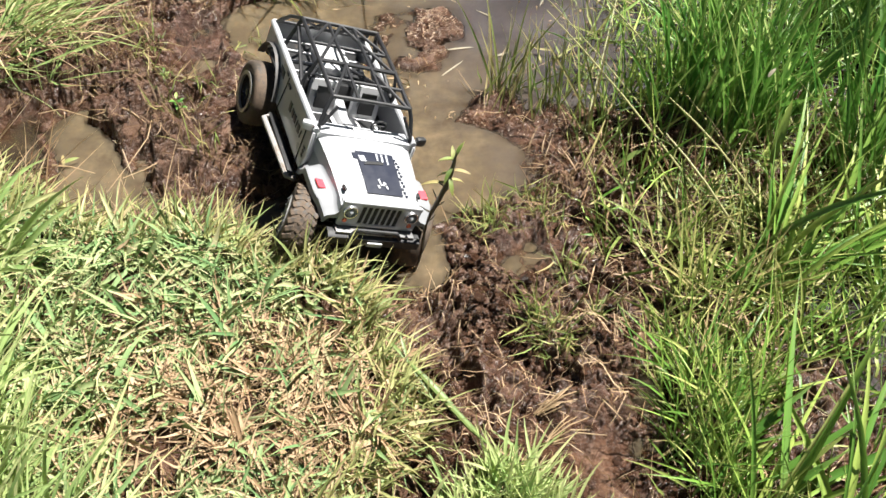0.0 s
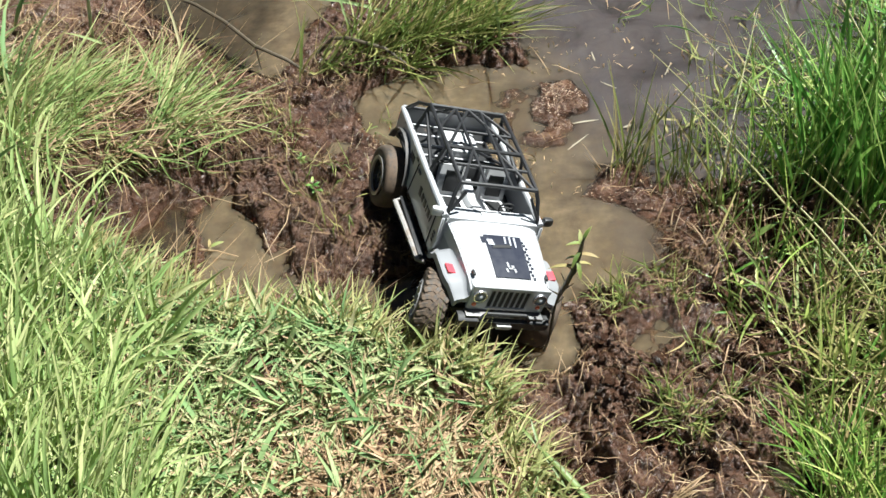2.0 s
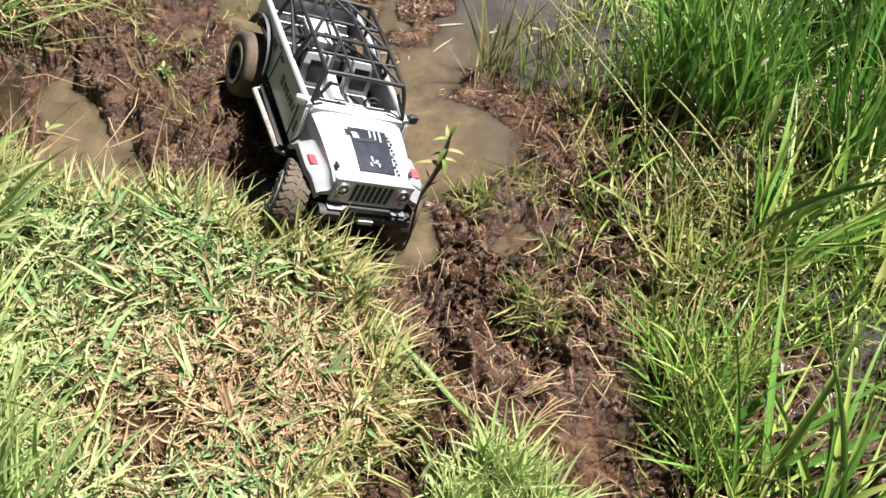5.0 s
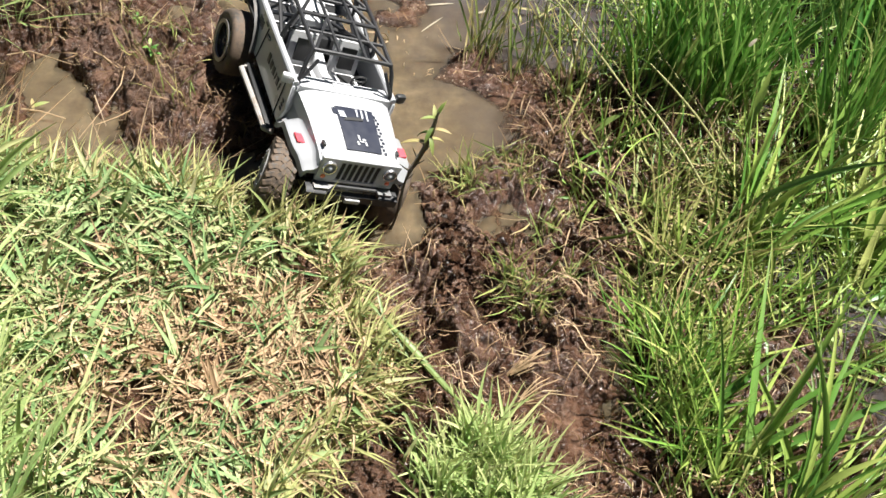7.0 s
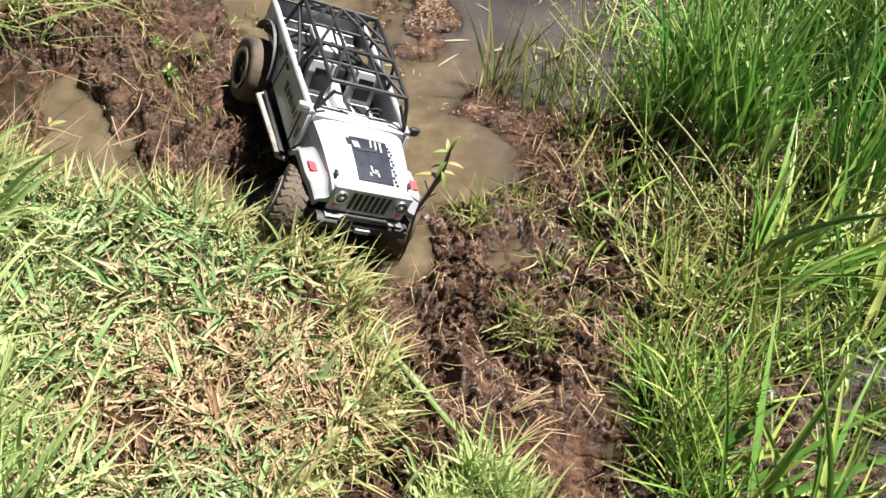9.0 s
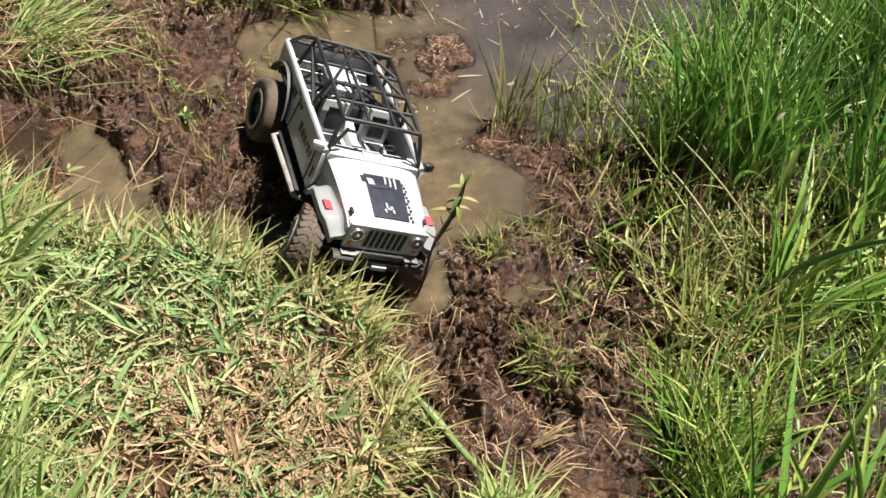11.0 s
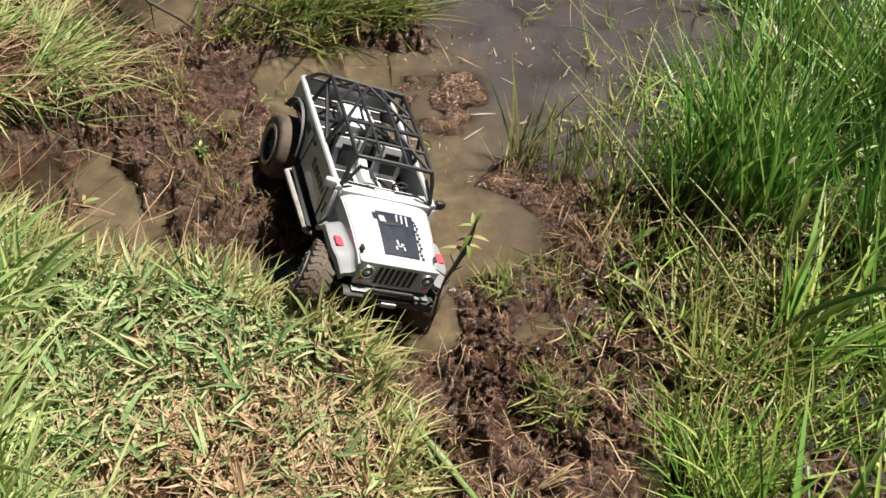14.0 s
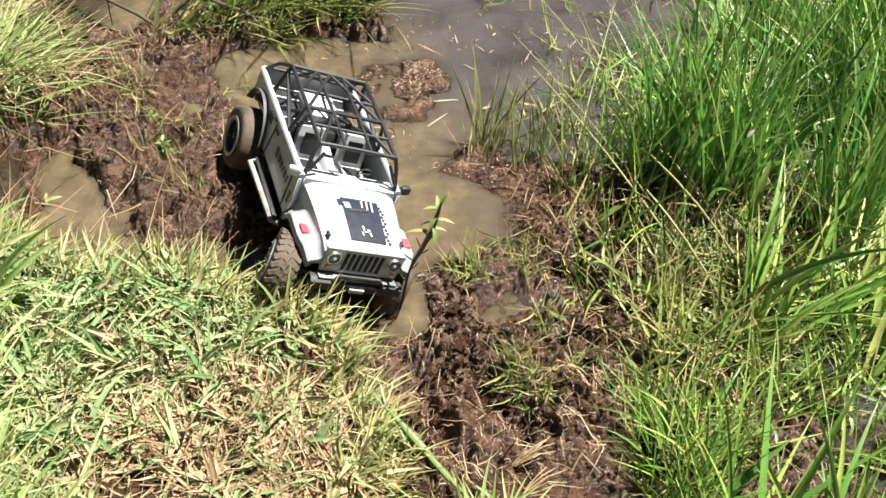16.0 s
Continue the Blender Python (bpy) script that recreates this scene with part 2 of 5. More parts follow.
def value_noise(x, y, scale, k=0):
    u, v = np.asarray(x) * scale + 57.3, np.asarray(y) * scale + 91.7
    i, j = np.floor(u).astype(int), np.floor(v).astype(int)
    a, b = u - i, v - j
    a, b = a * a * (3 - 2 * a), b * b * (3 - 2 * b)
    g = LATTICE[k]
    p = lambda m, n: g[(i + m) % 256, (j + n) % 256]
    return (p(0, 0) * (1 - a) + p(1, 0) * a) * (1 - b) + (p(0, 1) * (1 - a) + p(1, 1) * a) * b - 0.5


def fbm(x, y, scale, octaves=4, k=0):
    total, amp = 0.0, 1.0
    for o in range(octaves):
        total = total + amp * value_noise(x + 0.31 * o, y - 0.17 * o, scale * 2.03**o, (k + o) % 4)
        amp *= 0.52
    return total


def inside(poly, x, y):
    """Signed distance to a polygon's edge, positive inside."""
    x, y = np.asarray(x, float), np.asarray(y, float)
    best, odd = np.full(x.shape, 1e9), np.zeros(x.shape, bool)
    for (ax, ay), (bx, by) in zip(poly, poly[1:] + poly[:1]):
        ex, ey = bx - ax, by - ay
        t = np.clip(((x - ax) * ex + (y - ay) * ey) / (ex * ex + ey * ey), 0, 1)
        best = np.minimum(best, np.hypot(x - ax - t * ex, y - ay - t * ey))
        cross = (ay > y) != (by > y)
        odd ^= cross & (x < ex * (y - ay) / (ey if ey else 1e-9) + ax)
    return np.where(odd, best, -best)


def smooth(v, lo, hi):
    t = np.clip((v - lo) / (hi - lo), 0, 1)
    return t * t * (3 - 2 * t)


def hump(x, y, cx, cy, rx, ry, turn=0.0):
    c, s = math.cos(turn), math.sin(turn)
    u, v = ((x - cx) * c + (y - cy) * s) / rx, ((y - cy) * c - (x - cx) * s) / ry
    return np.exp(-(u * u + v * v))


BANK = [(-40, 1.05), (-0.86, 1.10), (-0.72, 1.07), (-0.65, 1.01), (-0.54, 0.965), (-0.45, 0.965), (-0.36, 0.95), (-0.28, 0.905), (-0.19, 0.865), (-0.12, 0.835),
        (-0.09, 0.80), (-0.10, 0.76), (-0.06, 0.71), (-0.02, 0.64), (-0.06, 0.57), (-0.1, 0.51), (-0.14, 0.45), (-0.1, 0.2), (0.1, -40), (-40, -40)]
UPPER = [(-40, 1.2), (-0.95, 1.30), (-0.82, 1.34), (-0.72, 1.335), (-0.66, 1.40), (-0.68, 1.49), (-0.77, 1.56), (-0.95, 1.61), (-1.3, 1.68), (-40, 2.0)]
CHANNEL = [(-0.2, 1.73), (0.12, 1.70), (0.10, 1.38), (0.0, 1.28), (0.15, 1.19), (0.14, 1.09), (-0.02, 1.05), (-0.01, 0.93), (-0.05, 0.88), (-0.15, 0.925),
           (-0.18, 1.0), (-0.20, 1.1), (-0.24, 1.25), (-0.32, 1.4), (-0.46, 1.58), (-0.38, 1.69)]
POND = [(-0.1, 8.5), (-0.14, 2.0), (-0.15, 1.86), (-0.10, 1.72), (-0.02, 1.66), (0.03, 1.5), (0.08, 1.40), (0.17, 1.32), (0.30, 1.30), (0.45, 1.33), (0.7, 1.5), (1.2, 1.8), (3.5, 2.6), (5.5, 4.5), (4.5, 7.5)]
POOL = [(-0.665, 1.10), (-0.67, 1.18), (-0.68, 1.25), (-0.64, 1.30), (-0.585, 1.25), (-0.543, 1.178), (-0.50, 1.10), (-0.46, 1.05), (-0.57, 1.01), (-0.65, 1.05)]
# bed lowered to hold the darkened water that stands in for shaded mud
HOLLOW = [(-0.66, 1.12), (-0.67, 1.25), (-0.72, 1.285), (-0.80, 1.27), (-0.86, 1.21), (-0.82, 1.14), (-0.74, 1.12)]
INLET = [(-2.5, 7.0), (-3.2, 4.5), (-1.6, 2.6), (-1.08, 2.02), (-0.90, 1.84), (-0.76, 1.70), (-0.625, 1.64), (-0.575, 1.72), (-0.58, 1.87), (-0.52, 2.05), (-0.2, 2.2), (0.2, 2.5), (0.2, 8.4)]


def height(x, y):
    x, y = np.asarray(x, float), np.asarray(y, float)
    wx, wy = x + 0.045 * fbm(x, y, 9, 3, 1), y + 0.045 * fbm(x, y, 9, 3, 2)
    away = np.hypot(x + 0.25, y - 1.25)
    fine = (1 - smooth(away, 1.25, 1.75)) * smooth(y, 0.2, 0.42)
    far = smooth(away, 1.1, 2.6)
    wx, wy = wx + 0.5 * far * fbm(x, y, 1.1, 3, 3), wy + 0.5 * far * fbm(x, y, 1.1, 3, 0)
    lumps = fbm(x, y, 13, 5, 0) * fine
    crumbs = (0.42 - np.abs(fbm(x, y, 42, 3, 3))) * fine
    clods = np.abs(fbm(x + 0.01 * lumps, y, 30, 3, 1)) * fine
    grit = (0.4 - np.abs(fbm(x, y, 85, 2, 2))) * fine
    worked = 1 - 0.68 * smooth(-x, 0.12, 0.25)
    h = -0.007 + 0.008 * (1 - worked) + (0.044 * lumps + 0.030 * crumbs + 0.036 * clods) * worked + 0.022 * grit * (0.45 + 0.55 * worked)
    h = h + 0.10 * smooth(away, 1.2, 2.4) + 0.25 * smooth(away, 3, 30) * (0.5 + fbm(x, y, 0.15, 3, 1))
    u, v = 0.8 * x + 0.6 * y, 0.8 * y - 0.6 * x
    h = h + 0.064 * (0.35 - np.abs(fbm(u * 0.55, v * 1.5, 26, 4, 2))) * smooth(-x, 0.12, 0.25) * fine
    h = h + 0.030 * hump(wx, wy, -0.43, 1.22, 0.13, 0.16) + 0.03 * hump(wx, wy, -0.56, 1.4, 0.1, 0.12)
    h = h + 0.035 * hump(wx, wy, 0.07, 0.83, 0.10, 0.09) + 0.03 * hump(wx, wy, 0.21, 0.72, 0.07, 0.09) - 0.05 * hump(x, y, -0.03, 0.925, 0.05, 0.05)
    h = h - 0.030 * hump(x, y, 0.265, 0.70, 0.035, 0.03) - 0.035 * hump(x, y, 0.10, 0.935, 0.025, 0.02) - 0.02 * hump(x, y, 0.22, 0.56, 0.05, 0.03)
    h = h + 0.016 * hump(x, y, 0.06, 0.62, 0.09, 0.10)
    smear = np.clip(1.3 * hump(x, y, 0.16, 0.57, 0.08, 0.09), 0, 1)
    h = h * (1 - 0.75 * smear) + 0.018 * smear
    h = h + 0.028 * hump(inside(BANK, x, y), 0 * x, -0.035, 0, 0.045, 1) * smooth(-y, -0.86, -0.80) + 0.014 * hump(x, y, 0.17, 1.06, 0.09, 0.08)
    # low wet ground under the tall grass
    h = np.where(x > 0.25, h - 0.025 * smooth(x, 0.35, 0.8) * fine, h)
    h = h - 0.13 * hump(x, y, 0.35, 1.19, 0.05, 0.05)
    flat = np.clip(1.2 * hump(x, y, 0.11, 1.25, 0.14, 0.13), 0, 1)
    h = h * (1 - 0.72 * flat) - 0.005 * flat
    trench = hump(wx, wy, -0.27, 1.03, 0.10, 0.035, -0.25) + 0.8 * hump(wx, wy, -0.50, 1.14, 0.03, 0.09, 0.5)
    h = h - 0.06 * np.clip(trench, 0, 1)
    for poly, bed, lo, hi in ((CHANNEL, -0.035, -0.012, 0.035), (POOL, -0.035, -0.01, 0.03), (HOLLOW, -0.022, -0.01, 0.04), (INLET, -0.032, -0.02, 0.06), (POND, -0.10, -0.03, 0.12)):
        m = smooth(inside(poly, wx, wy), lo, hi)
        h = h * (1 - m) + (bed + 0.01 * lumps) * m
    islet = np.clip((1.8 + 3.0 * fbm(x, y, 17, 3, 2)) * hump(wx, wy, -0.045, 1.545, 0.080, 0.090) - 0.12, 0, 1)
    h = h * (1 - islet) + (0.004 + 0.010 * crumbs + 0.010 * lumps) * islet
    h = h + 0.012 * hump(wx, wy, 0.11, 1.265, 0.075, 0.03) + 0.010 * hump(wx, wy, -0.36, 1.78, 0.11, 0.04)
    h = h + 0.014 * hump(wx, wy, 0.10, 1.34, 0.035, 0.03)
    h = h + 0.030 * hump(wx, wy, -0.85, 1.24, 0.10, 0.06)
    h = h - 0.05 * hump(wx, wy, -0.46, 1.45, 0.055, 0.045)
    # where the wheels press in
    for cx, cy, bed in ((-0.215, 0.935, 0.046), (-0.318, 1.238, 0.042), (-0.046, 0.985, -0.030), (-0.148, 1.288, -0.034)):
        m = np.clip(1.3 * hump(x, y, cx, cy, 0.040, 0.045), 0, 1)
        h = h * (1 - m) + (bed + 0.3 * h) * m
    for poly, top, lo, hi in ((UPPER, 0.070, -0.015, 0.04), (BANK, 0.075, -0.008, 0.03)):
        m = smooth(inside(poly, wx, wy), lo, hi) * (1 - smooth(away, 1.5, 2.3))
        h = h * (1 - m) + (top + 0.03 * lumps + 0.01 * crumbs) * m
    return h


def axis(lo, hi, step, reach):
    inner = list(np.arange(lo, hi + step / 2, step))
    grow = [step * 1.17**n for n in range(1, 90)]
    up, dn = [], []
    for sums, start, sign in ((up, hi, 1), (dn, lo, -1)):
        p = start
        for g in grow:
            p += sign * g
            sums.append(p)
            if abs(p) > reach:
                break
    return np.array(dn[::-1] + inner + up)


def grid_mesh(name, xs, ys, zs, material):
    nx, ny = len(xs), len(ys)
    gx, gy = np.meshgrid(xs, ys)
    co = np.stack([gx.ravel(), gy.ravel(), zs(gx, gy).ravel()], 1)
    idx = np.arange(nx * ny).reshape(ny, nx)
    quads = np.stack([idx[:-1, :-1], idx[:-1, 1:], idx[1:, 1:], idx[1:, :-1]], -1).reshape(-1, 4)
    return raw_mesh(name, co, quads, material)


def raw_mesh(name, co, quads, material, uv=None, soft=True):
    me = bpy.data.meshes.new(name)
    me.vertices.add(len(co))
    me.vertices.foreach_set("co", np.ascontiguousarray(co, np.float32).ravel())
    me.loops.add(quads.size)
    me.loops.foreach_set("vertex_index", np.ascontiguousarray(quads, np.int32).ravel())
    me.polygons.add(len(quads))
    me.polygons.foreach_set("loop_start", np.arange(0, quads.size, quads.shape[1], dtype=np.int32))
    me.polygons.foreach_set("use_smooth", np.full(len(quads), soft))
    if uv is not None:
        layer = me.uv_layers.new(name="along")
        layer.data.foreach_set("uv", np.ascontiguousarray(uv[quads.ravel()], np.float32).ravel())
    me.update()
    me.validate()
    me.materials.append(material)
    return new(name, me)


ground = grid_mesh("ground", axis(-1.15, 0.72, 0.0032, 300), axis(0.4, 2.0, 0.0032, 300), height, MUD)
tagged(ground, "churned wet brown mud bank with hollows", "ground", kind="structure")

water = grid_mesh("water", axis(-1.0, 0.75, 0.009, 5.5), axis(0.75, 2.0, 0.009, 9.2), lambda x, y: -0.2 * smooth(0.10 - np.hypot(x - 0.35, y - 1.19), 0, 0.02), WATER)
deep = water.data.attributes.new("depth", "FLOAT", "POINT")
flat = np.empty(len(water.data.vertices) * 3, np.float32)
water.data.vertices.foreach_get("co", flat)
deep.data.foreach_set("value", np.clip(-height(flat[0::3], flat[1::3]) / 0.032, 0, 1).astype(np.float32))
tagged(water, "calm silty brown water standing in the hollows", "water", kind="structure")


# ---- grass ----
def blade_rows(x, y, length, width, tilt, bend, heading, segs=5, z=None, fold=0.25):
    """Blades as vertices (n, rows * 3, 3). tilt: lean at the root from upright; bend: further lean by the tip; heading: where it leans to (radians)."""
    n = len(x)
    full = lambda v: np.broadcast_to(np.asarray(v, float), (n,)).copy()
    length, width, tilt, bend, heading = map(full, (length, width, tilt, bend, heading))
    z = height(x, y) - 0.004 if z is None else full(z)
    s = np.linspace(0, 1, segs + 1)
    ang = np.clip(tilt[:, None] + bend[:, None] * s[None] ** 1.3, 0, 2.7)
    head = heading[:, None] + rng.normal(0, 0.25, n)[:, None] * s[None]
    step = (length / segs)[:, None]
    mid = 0.5 * (ang[:, 1:] + ang[:, :-1])
    hm = 0.5 * (head[:, 1:] + head[:, :-1])
    d = np.stack([np.sin(mid) * np.cos(hm), np.sin(mid) * np.sin(hm), np.cos(mid)], -1) * step[..., None]
    pos = np.concatenate([np.zeros((n, 1, 3)), np.cumsum(d, 1)], 1) + np.stack([x, y, z], -1)[:, None]
    floor = height(pos[..., 0], pos[..., 1]) + 0.004
    floor = np.maximum(floor, 0.002)
    pos[:, 1:, 2] = np.maximum(pos[:, 1:, 2], floor[:, 1:] + rng.random((n, 1)) * 0.012)
    tan = np.gradient(pos, axis=1)
    tan /= np.linalg.norm(tan, axis=-1, keepdims=True) + 1e-9
    side = np.stack([-np.sin(head), np.cos(head), 0 * head], -1)
    up = np.cross(tan, side)
    roll = rng.normal(0, 0.7, n)[:, None, None] + rng.normal(0, 0.5, n)[:, None, None] * s[None, :, None]
    side = side * np.cos(roll) + up * np.sin(roll)
    up = np.cross(tan, side)
    prof = np.minimum(0.55 + 1.6 * s, 1) * np.clip(1 - s**2.2, 0.03, 1)
    w = 0.5 * width[:, None, None] * prof[None, :, None]
    left, right, keel = pos - side * w, pos + side * w, pos - up * w * fold * 2
    return np.stack([left, keel, right], 2).reshape(n, -1, 3)


def blade_faces(n, segs):
    rows, s = segs + 1, np.linspace(0, 1, segs + 1)
    base = (np.arange(n) * rows * 3)[:, None, None] + (np.arange(segs) * 3)[None, :, None]
    q = np.concatenate([base + np.array([0, 1, 4, 3]), base + np.array([1, 2, 5, 4])], 1).reshape(-1, 4)
    return q, np.stack([np.tile(np.array([0, 0.5, 1.0]), n * rows), np.tile(np.repeat(s, 3), n)], 1)


def blades(name, x, y, length, width, tilt, bend, heading, material, segs=5, z=None):
    """Many blades as one mesh."""
    co = blade_rows(x, y, length, width, tilt, bend, heading, segs, z)
    q, uv = blade_faces(len(x), segs)
    return raw_mesh(name, co.reshape(-1, 3), q, material, uv)


def scatter(n, box, keep):
    """n random places in a box (x0, y0, x1, y1), kept with the chance that keep gives."""
    got = []
    while sum(len(g) for g in got) < n:
        p = rng.random((n * 2, 2)) * (box[2] - box[0], box[3] - box[1]) + (box[0], box[1])
        got.append(p[rng.random(len(p)) < keep(p[:, 0], p[:, 1])])
    p = np.concatenate(got)[:n]
    return p[:, 0], p[:, 1]


def clumped(n, centres, spread):
    """Places round given centres, each (x, y, weight)."""
    c = np.array(centres, float)
    pick = rng.choice(len(c), n, p=c[:, 2] / c[:, 2].sum())
    return c[pick, 0] + rng.normal(0, 1, n) * spread, c[pick, 1] + rng.normal(0, 1, n) * spread


def spread(n, lo, hi):
    return lo + (hi - lo) * rng.random(n)


def grass(name, label, made):
    return tagged(made, label, "grass", kind="stuff")


def bare(x, y):
    """How dry and worn the near bank is: most so in its trodden middle."""
    return np.clip(hump(x, y, -0.16, 0.60, 0.19, 0.12) + 0.7 * hump(x, y, -0.38, 0.60, 0.14, 0.10) + 0.5 * hump(x, y, -0.2, 0.72, 0.12, 0.06) + 0.5 * fbm(x, y, 8, 3, 2), 0, 1)


def worn(x, y):
    """Small patches where the soil of the bank shows."""
    return 1 - np.clip(1.3 * hump(x, y, -0.36, 0.585, 0.03, 0.03) + hump(x, y, -0.27, 0.70, 0.045, 0.02) + hump(x, y, -0.12, 0.66, 0.02, 0.035) + smooth(fbm(x, y, 16, 2, 1), 0.22, 0.36), 0, 1)


def on_bank(x, y, edge=0.0):
    return inside(BANK, x, y) > edge


# short mat of the near bank
n = 16500
x, y = scatter(n, (-1.15, 0.28, 0.02, 1.17), lambda x, y: on_bank(x, y, -0.004) * (1 - 0.6 * bare(x, y)) * worn(x, y))
tips = blades("bank_grass", x, y, 0.020 + 0.088 * rng.random(n) ** 2.0, 0.0024 + 0.0078 * rng.random(n) ** 2.1, spread(n, 0.35, 1.45), spread(n, 0.0, 1.2), spread(n, 0, 6.3), LAWN)
tagged(tips, "short matted pale green grass on the mud bank", "grass", kind="stuff")
# dry straw lying in it
n = 7200
x, y = scatter(n, (-1.0, 0.28, 0.03, 1.12), lambda x, y: on_bank(x, y, -0.01) * (0.12 + 0.88 * bare(x, y) ** 1.3) * worn(x, y))
grass("dry_straw", "dry trodden straw lying flat on the bank", blades("dry_straw", x, y, 0.015 + 0.075 * rng.random(n) ** 1.8, 0.0016 + 0.0058 * rng.random(n) ** 2, spread(n, 0.7, 1.5), spread(n, -0.7, 0.9), spread(n, 0, 6.3), STRAW, segs=4))
# fringe hanging over the edge of the bank
n = 1500
x, y = scatter(n, (-0.9, 0.42, 0.05, 1.15), lambda x, y: (np.abs(inside(BANK, x, y) - 0.02) < 0.025))
grass("edge_grass", "green grass fringe leaning over the bank edge", blades("edge_grass", x, y, spread(n, 0.03, 0.10), spread(n, 0.0022, 0.0055), spread(n, 0.2, 1.2), spread(n, 0.2, 1.1), rng.normal(0.5, 1.0, n), FRINGE))
# long pale grass at the side of the bank
n = 1350
x, y = scatter(n, (-1.25, 0.3, -0.42, 1.15), lambda x, y: on_bank(x, y, 0.06) * smooth(-x - 0.25 * y, 0.33, 0.56) * np.clip(0.4 + 2 * fbm(x, y, 7, 2, 3), 0, 1))
grass("long_pale_grass", "long pale green grass standing on the bank", blades("long_pale_grass", x, y, spread(n, 0.09, 0.24) * (1 - 0.45 * smooth(y, 0.8, 1.0) * smooth(x, -0.85, -0.7)), 0.0045 + 0.0085 * rng.random(n) ** 1.6, spread(n, 0.05, 0.8), spread(n, 0.3, 1.2), rng.normal(0.8, 0.8, n), PALE, segs=7))
n = 520
x, y = clumped(n, [(-0.70, 0.62, 1.2), (-0.76, 0.70, 1.2), (-1.02, 1.06, 2), (-0.95, 0.98, 2), (-1.08, 1.2, 2), (-0.88, 0.90, 2), (-1.12, 1.36, 1.5), (-0.80, 0.78, 1.5)], 0.055)
grass("broad_pale_grass", "broad pale green grass blades arching over the bank", blades("broad_pale_grass", x, y, spread(n, 0.12, 0.26), spread(n, 0.005, 0.0095), spread(n, 0.05, 0.8), spread(n, 0.3, 1.3), rng.normal(0.9, 0.9, n), PALE, segs=8))
# upper bank tuft, combed over towards the water
n = 2300
x, y = scatter(n, (-1.6, 1.2, -0.66, 1.75), lambda x, y: (inside(UPPER, x, y) > -0.005) * np.clip(0.25 + 3.6 * fbm(x, y, 14, 2, 0), 0.02, 1))
grass("combed_grass", "thin green grass combed over the bank edge", blades("combed_grass", x, y, 0.06 + 0.15 * rng.random(n) ** 1.4, spread(n, 0.0020, 0.0050), spread(n, 0.75, 1.5), spread(n, -0.1, 0.6), rng.normal(0.05, 0.42, n) + 3.0 * fbm(x, y, 10, 2, 2), COMB, segs=6))
n = 1000
x, y = scatter(n, (-1.6, 1.2, -0.66, 1.75), lambda x, y: inside(UPPER, x, y) > 0.0)
grass("upper_straw", "dry straw under the upper bank grass", blades("upper_straw", x, y, spread(n, 0.06, 0.14), spread(n, 0.0018, 0.004), spread(n, 1.0, 1.5), spread(n, 0, 0.3), rng.normal(0.0, 0.8, n), STRAW, segs=4))
n = 260
x, y = scatter(n, (-1.35, 1.56, -0.74, 1.95), lambda x, y: (height(x, y) > 0.002) * np.clip(0.3 + 3 * fbm(x, y, 9, 2, 1), 0, 1))
grass("dead_stems", "bleached and brown dead stems lying by the inlet", blades("dead_stems", x, y, spread(n, 0.05, 0.20), spread(n, 0.0014, 0.0036), spread(n, 0.9, 1.5), spread(n, -0.1, 0.3), spread(n, 0, 6.3), STRAW, segs=4))
n = 420
x, y = scatter(n, (-1.35, 1.56, -0.74, 1.95), lambda x, y: (height(x, y) > 0.002) * np.clip(0.3 + 3 * fbm(x, y, 9, 2, 2), 0, 1))
grass("rotten_stems", "dark rotten stems matted on wet mud", blades("rotten_stems", x, y, spread(n, 0.04, 0.14), spread(n, 0.002, 0.005), spread(n, 0.8, 1.5), spread(n, -0.1, 0.4), spread(n, 0, 6.3), RUST, segs=4))
# tufts that stand by themselves
def tuft(label, cx, cy, n, size, spread_by, length, width, tilt, bend, heading, sway, material, group, name="grass_tuft"):
    x, y = clumped(n, [(cx, cy, 1)], spread_by)
    co = blade_rows(x, y, spread(n, *length) * size, spread(n, *width), spread(n, *tilt), spread(n, *bend), rng.normal(heading, sway, n), 6)
    q, uv = blade_faces(1, 6)
    base = Vector((cx, cy, float(height(np.array([cx]), np.array([cy]))[0])))
    ob = new(name)
    ob.location = base
    for k in range(n):
        blade = raw_mesh("blade", co[k] - np.array(base), q, material, uv)
        blade.parent = ob
    return tagged(ob, label, "grass tuft", group)


for cx, cy, n in ((-0.56, 0.50, 110), (-0.50, 0.44, 110), (-0.62, 0.58, 85), (-0.68, 0.68, 60)):
    tuft("clump of long pale grass blades on the bank", cx, cy, n, 1.0, 0.034, (0.08, 0.22), (0.004, 0.008), (0.1, 0.9), (0.2, 0.8), 0.9, 0.6, PALE, "pale clumps on the bank")
for cx, cy, n, size in ((-0.44, 1.76, 130, 1.0), (-0.33, 1.79, 150, 1.1), (-0.22, 1.80, 140, 1.15), (-0.53, 1.70, 45, 0.6), (-0.36, 1.70, 60, 0.7)):
    tuft("yellow-green grass tuft spreading low over the water's edge", cx, cy, n, size, 0.03, (0.06, 0.29), (0.003, 0.0065), (0.4, 1.35), (0.0, 0.5), 0.1, 0.8, TUFT, "tufts at the water")
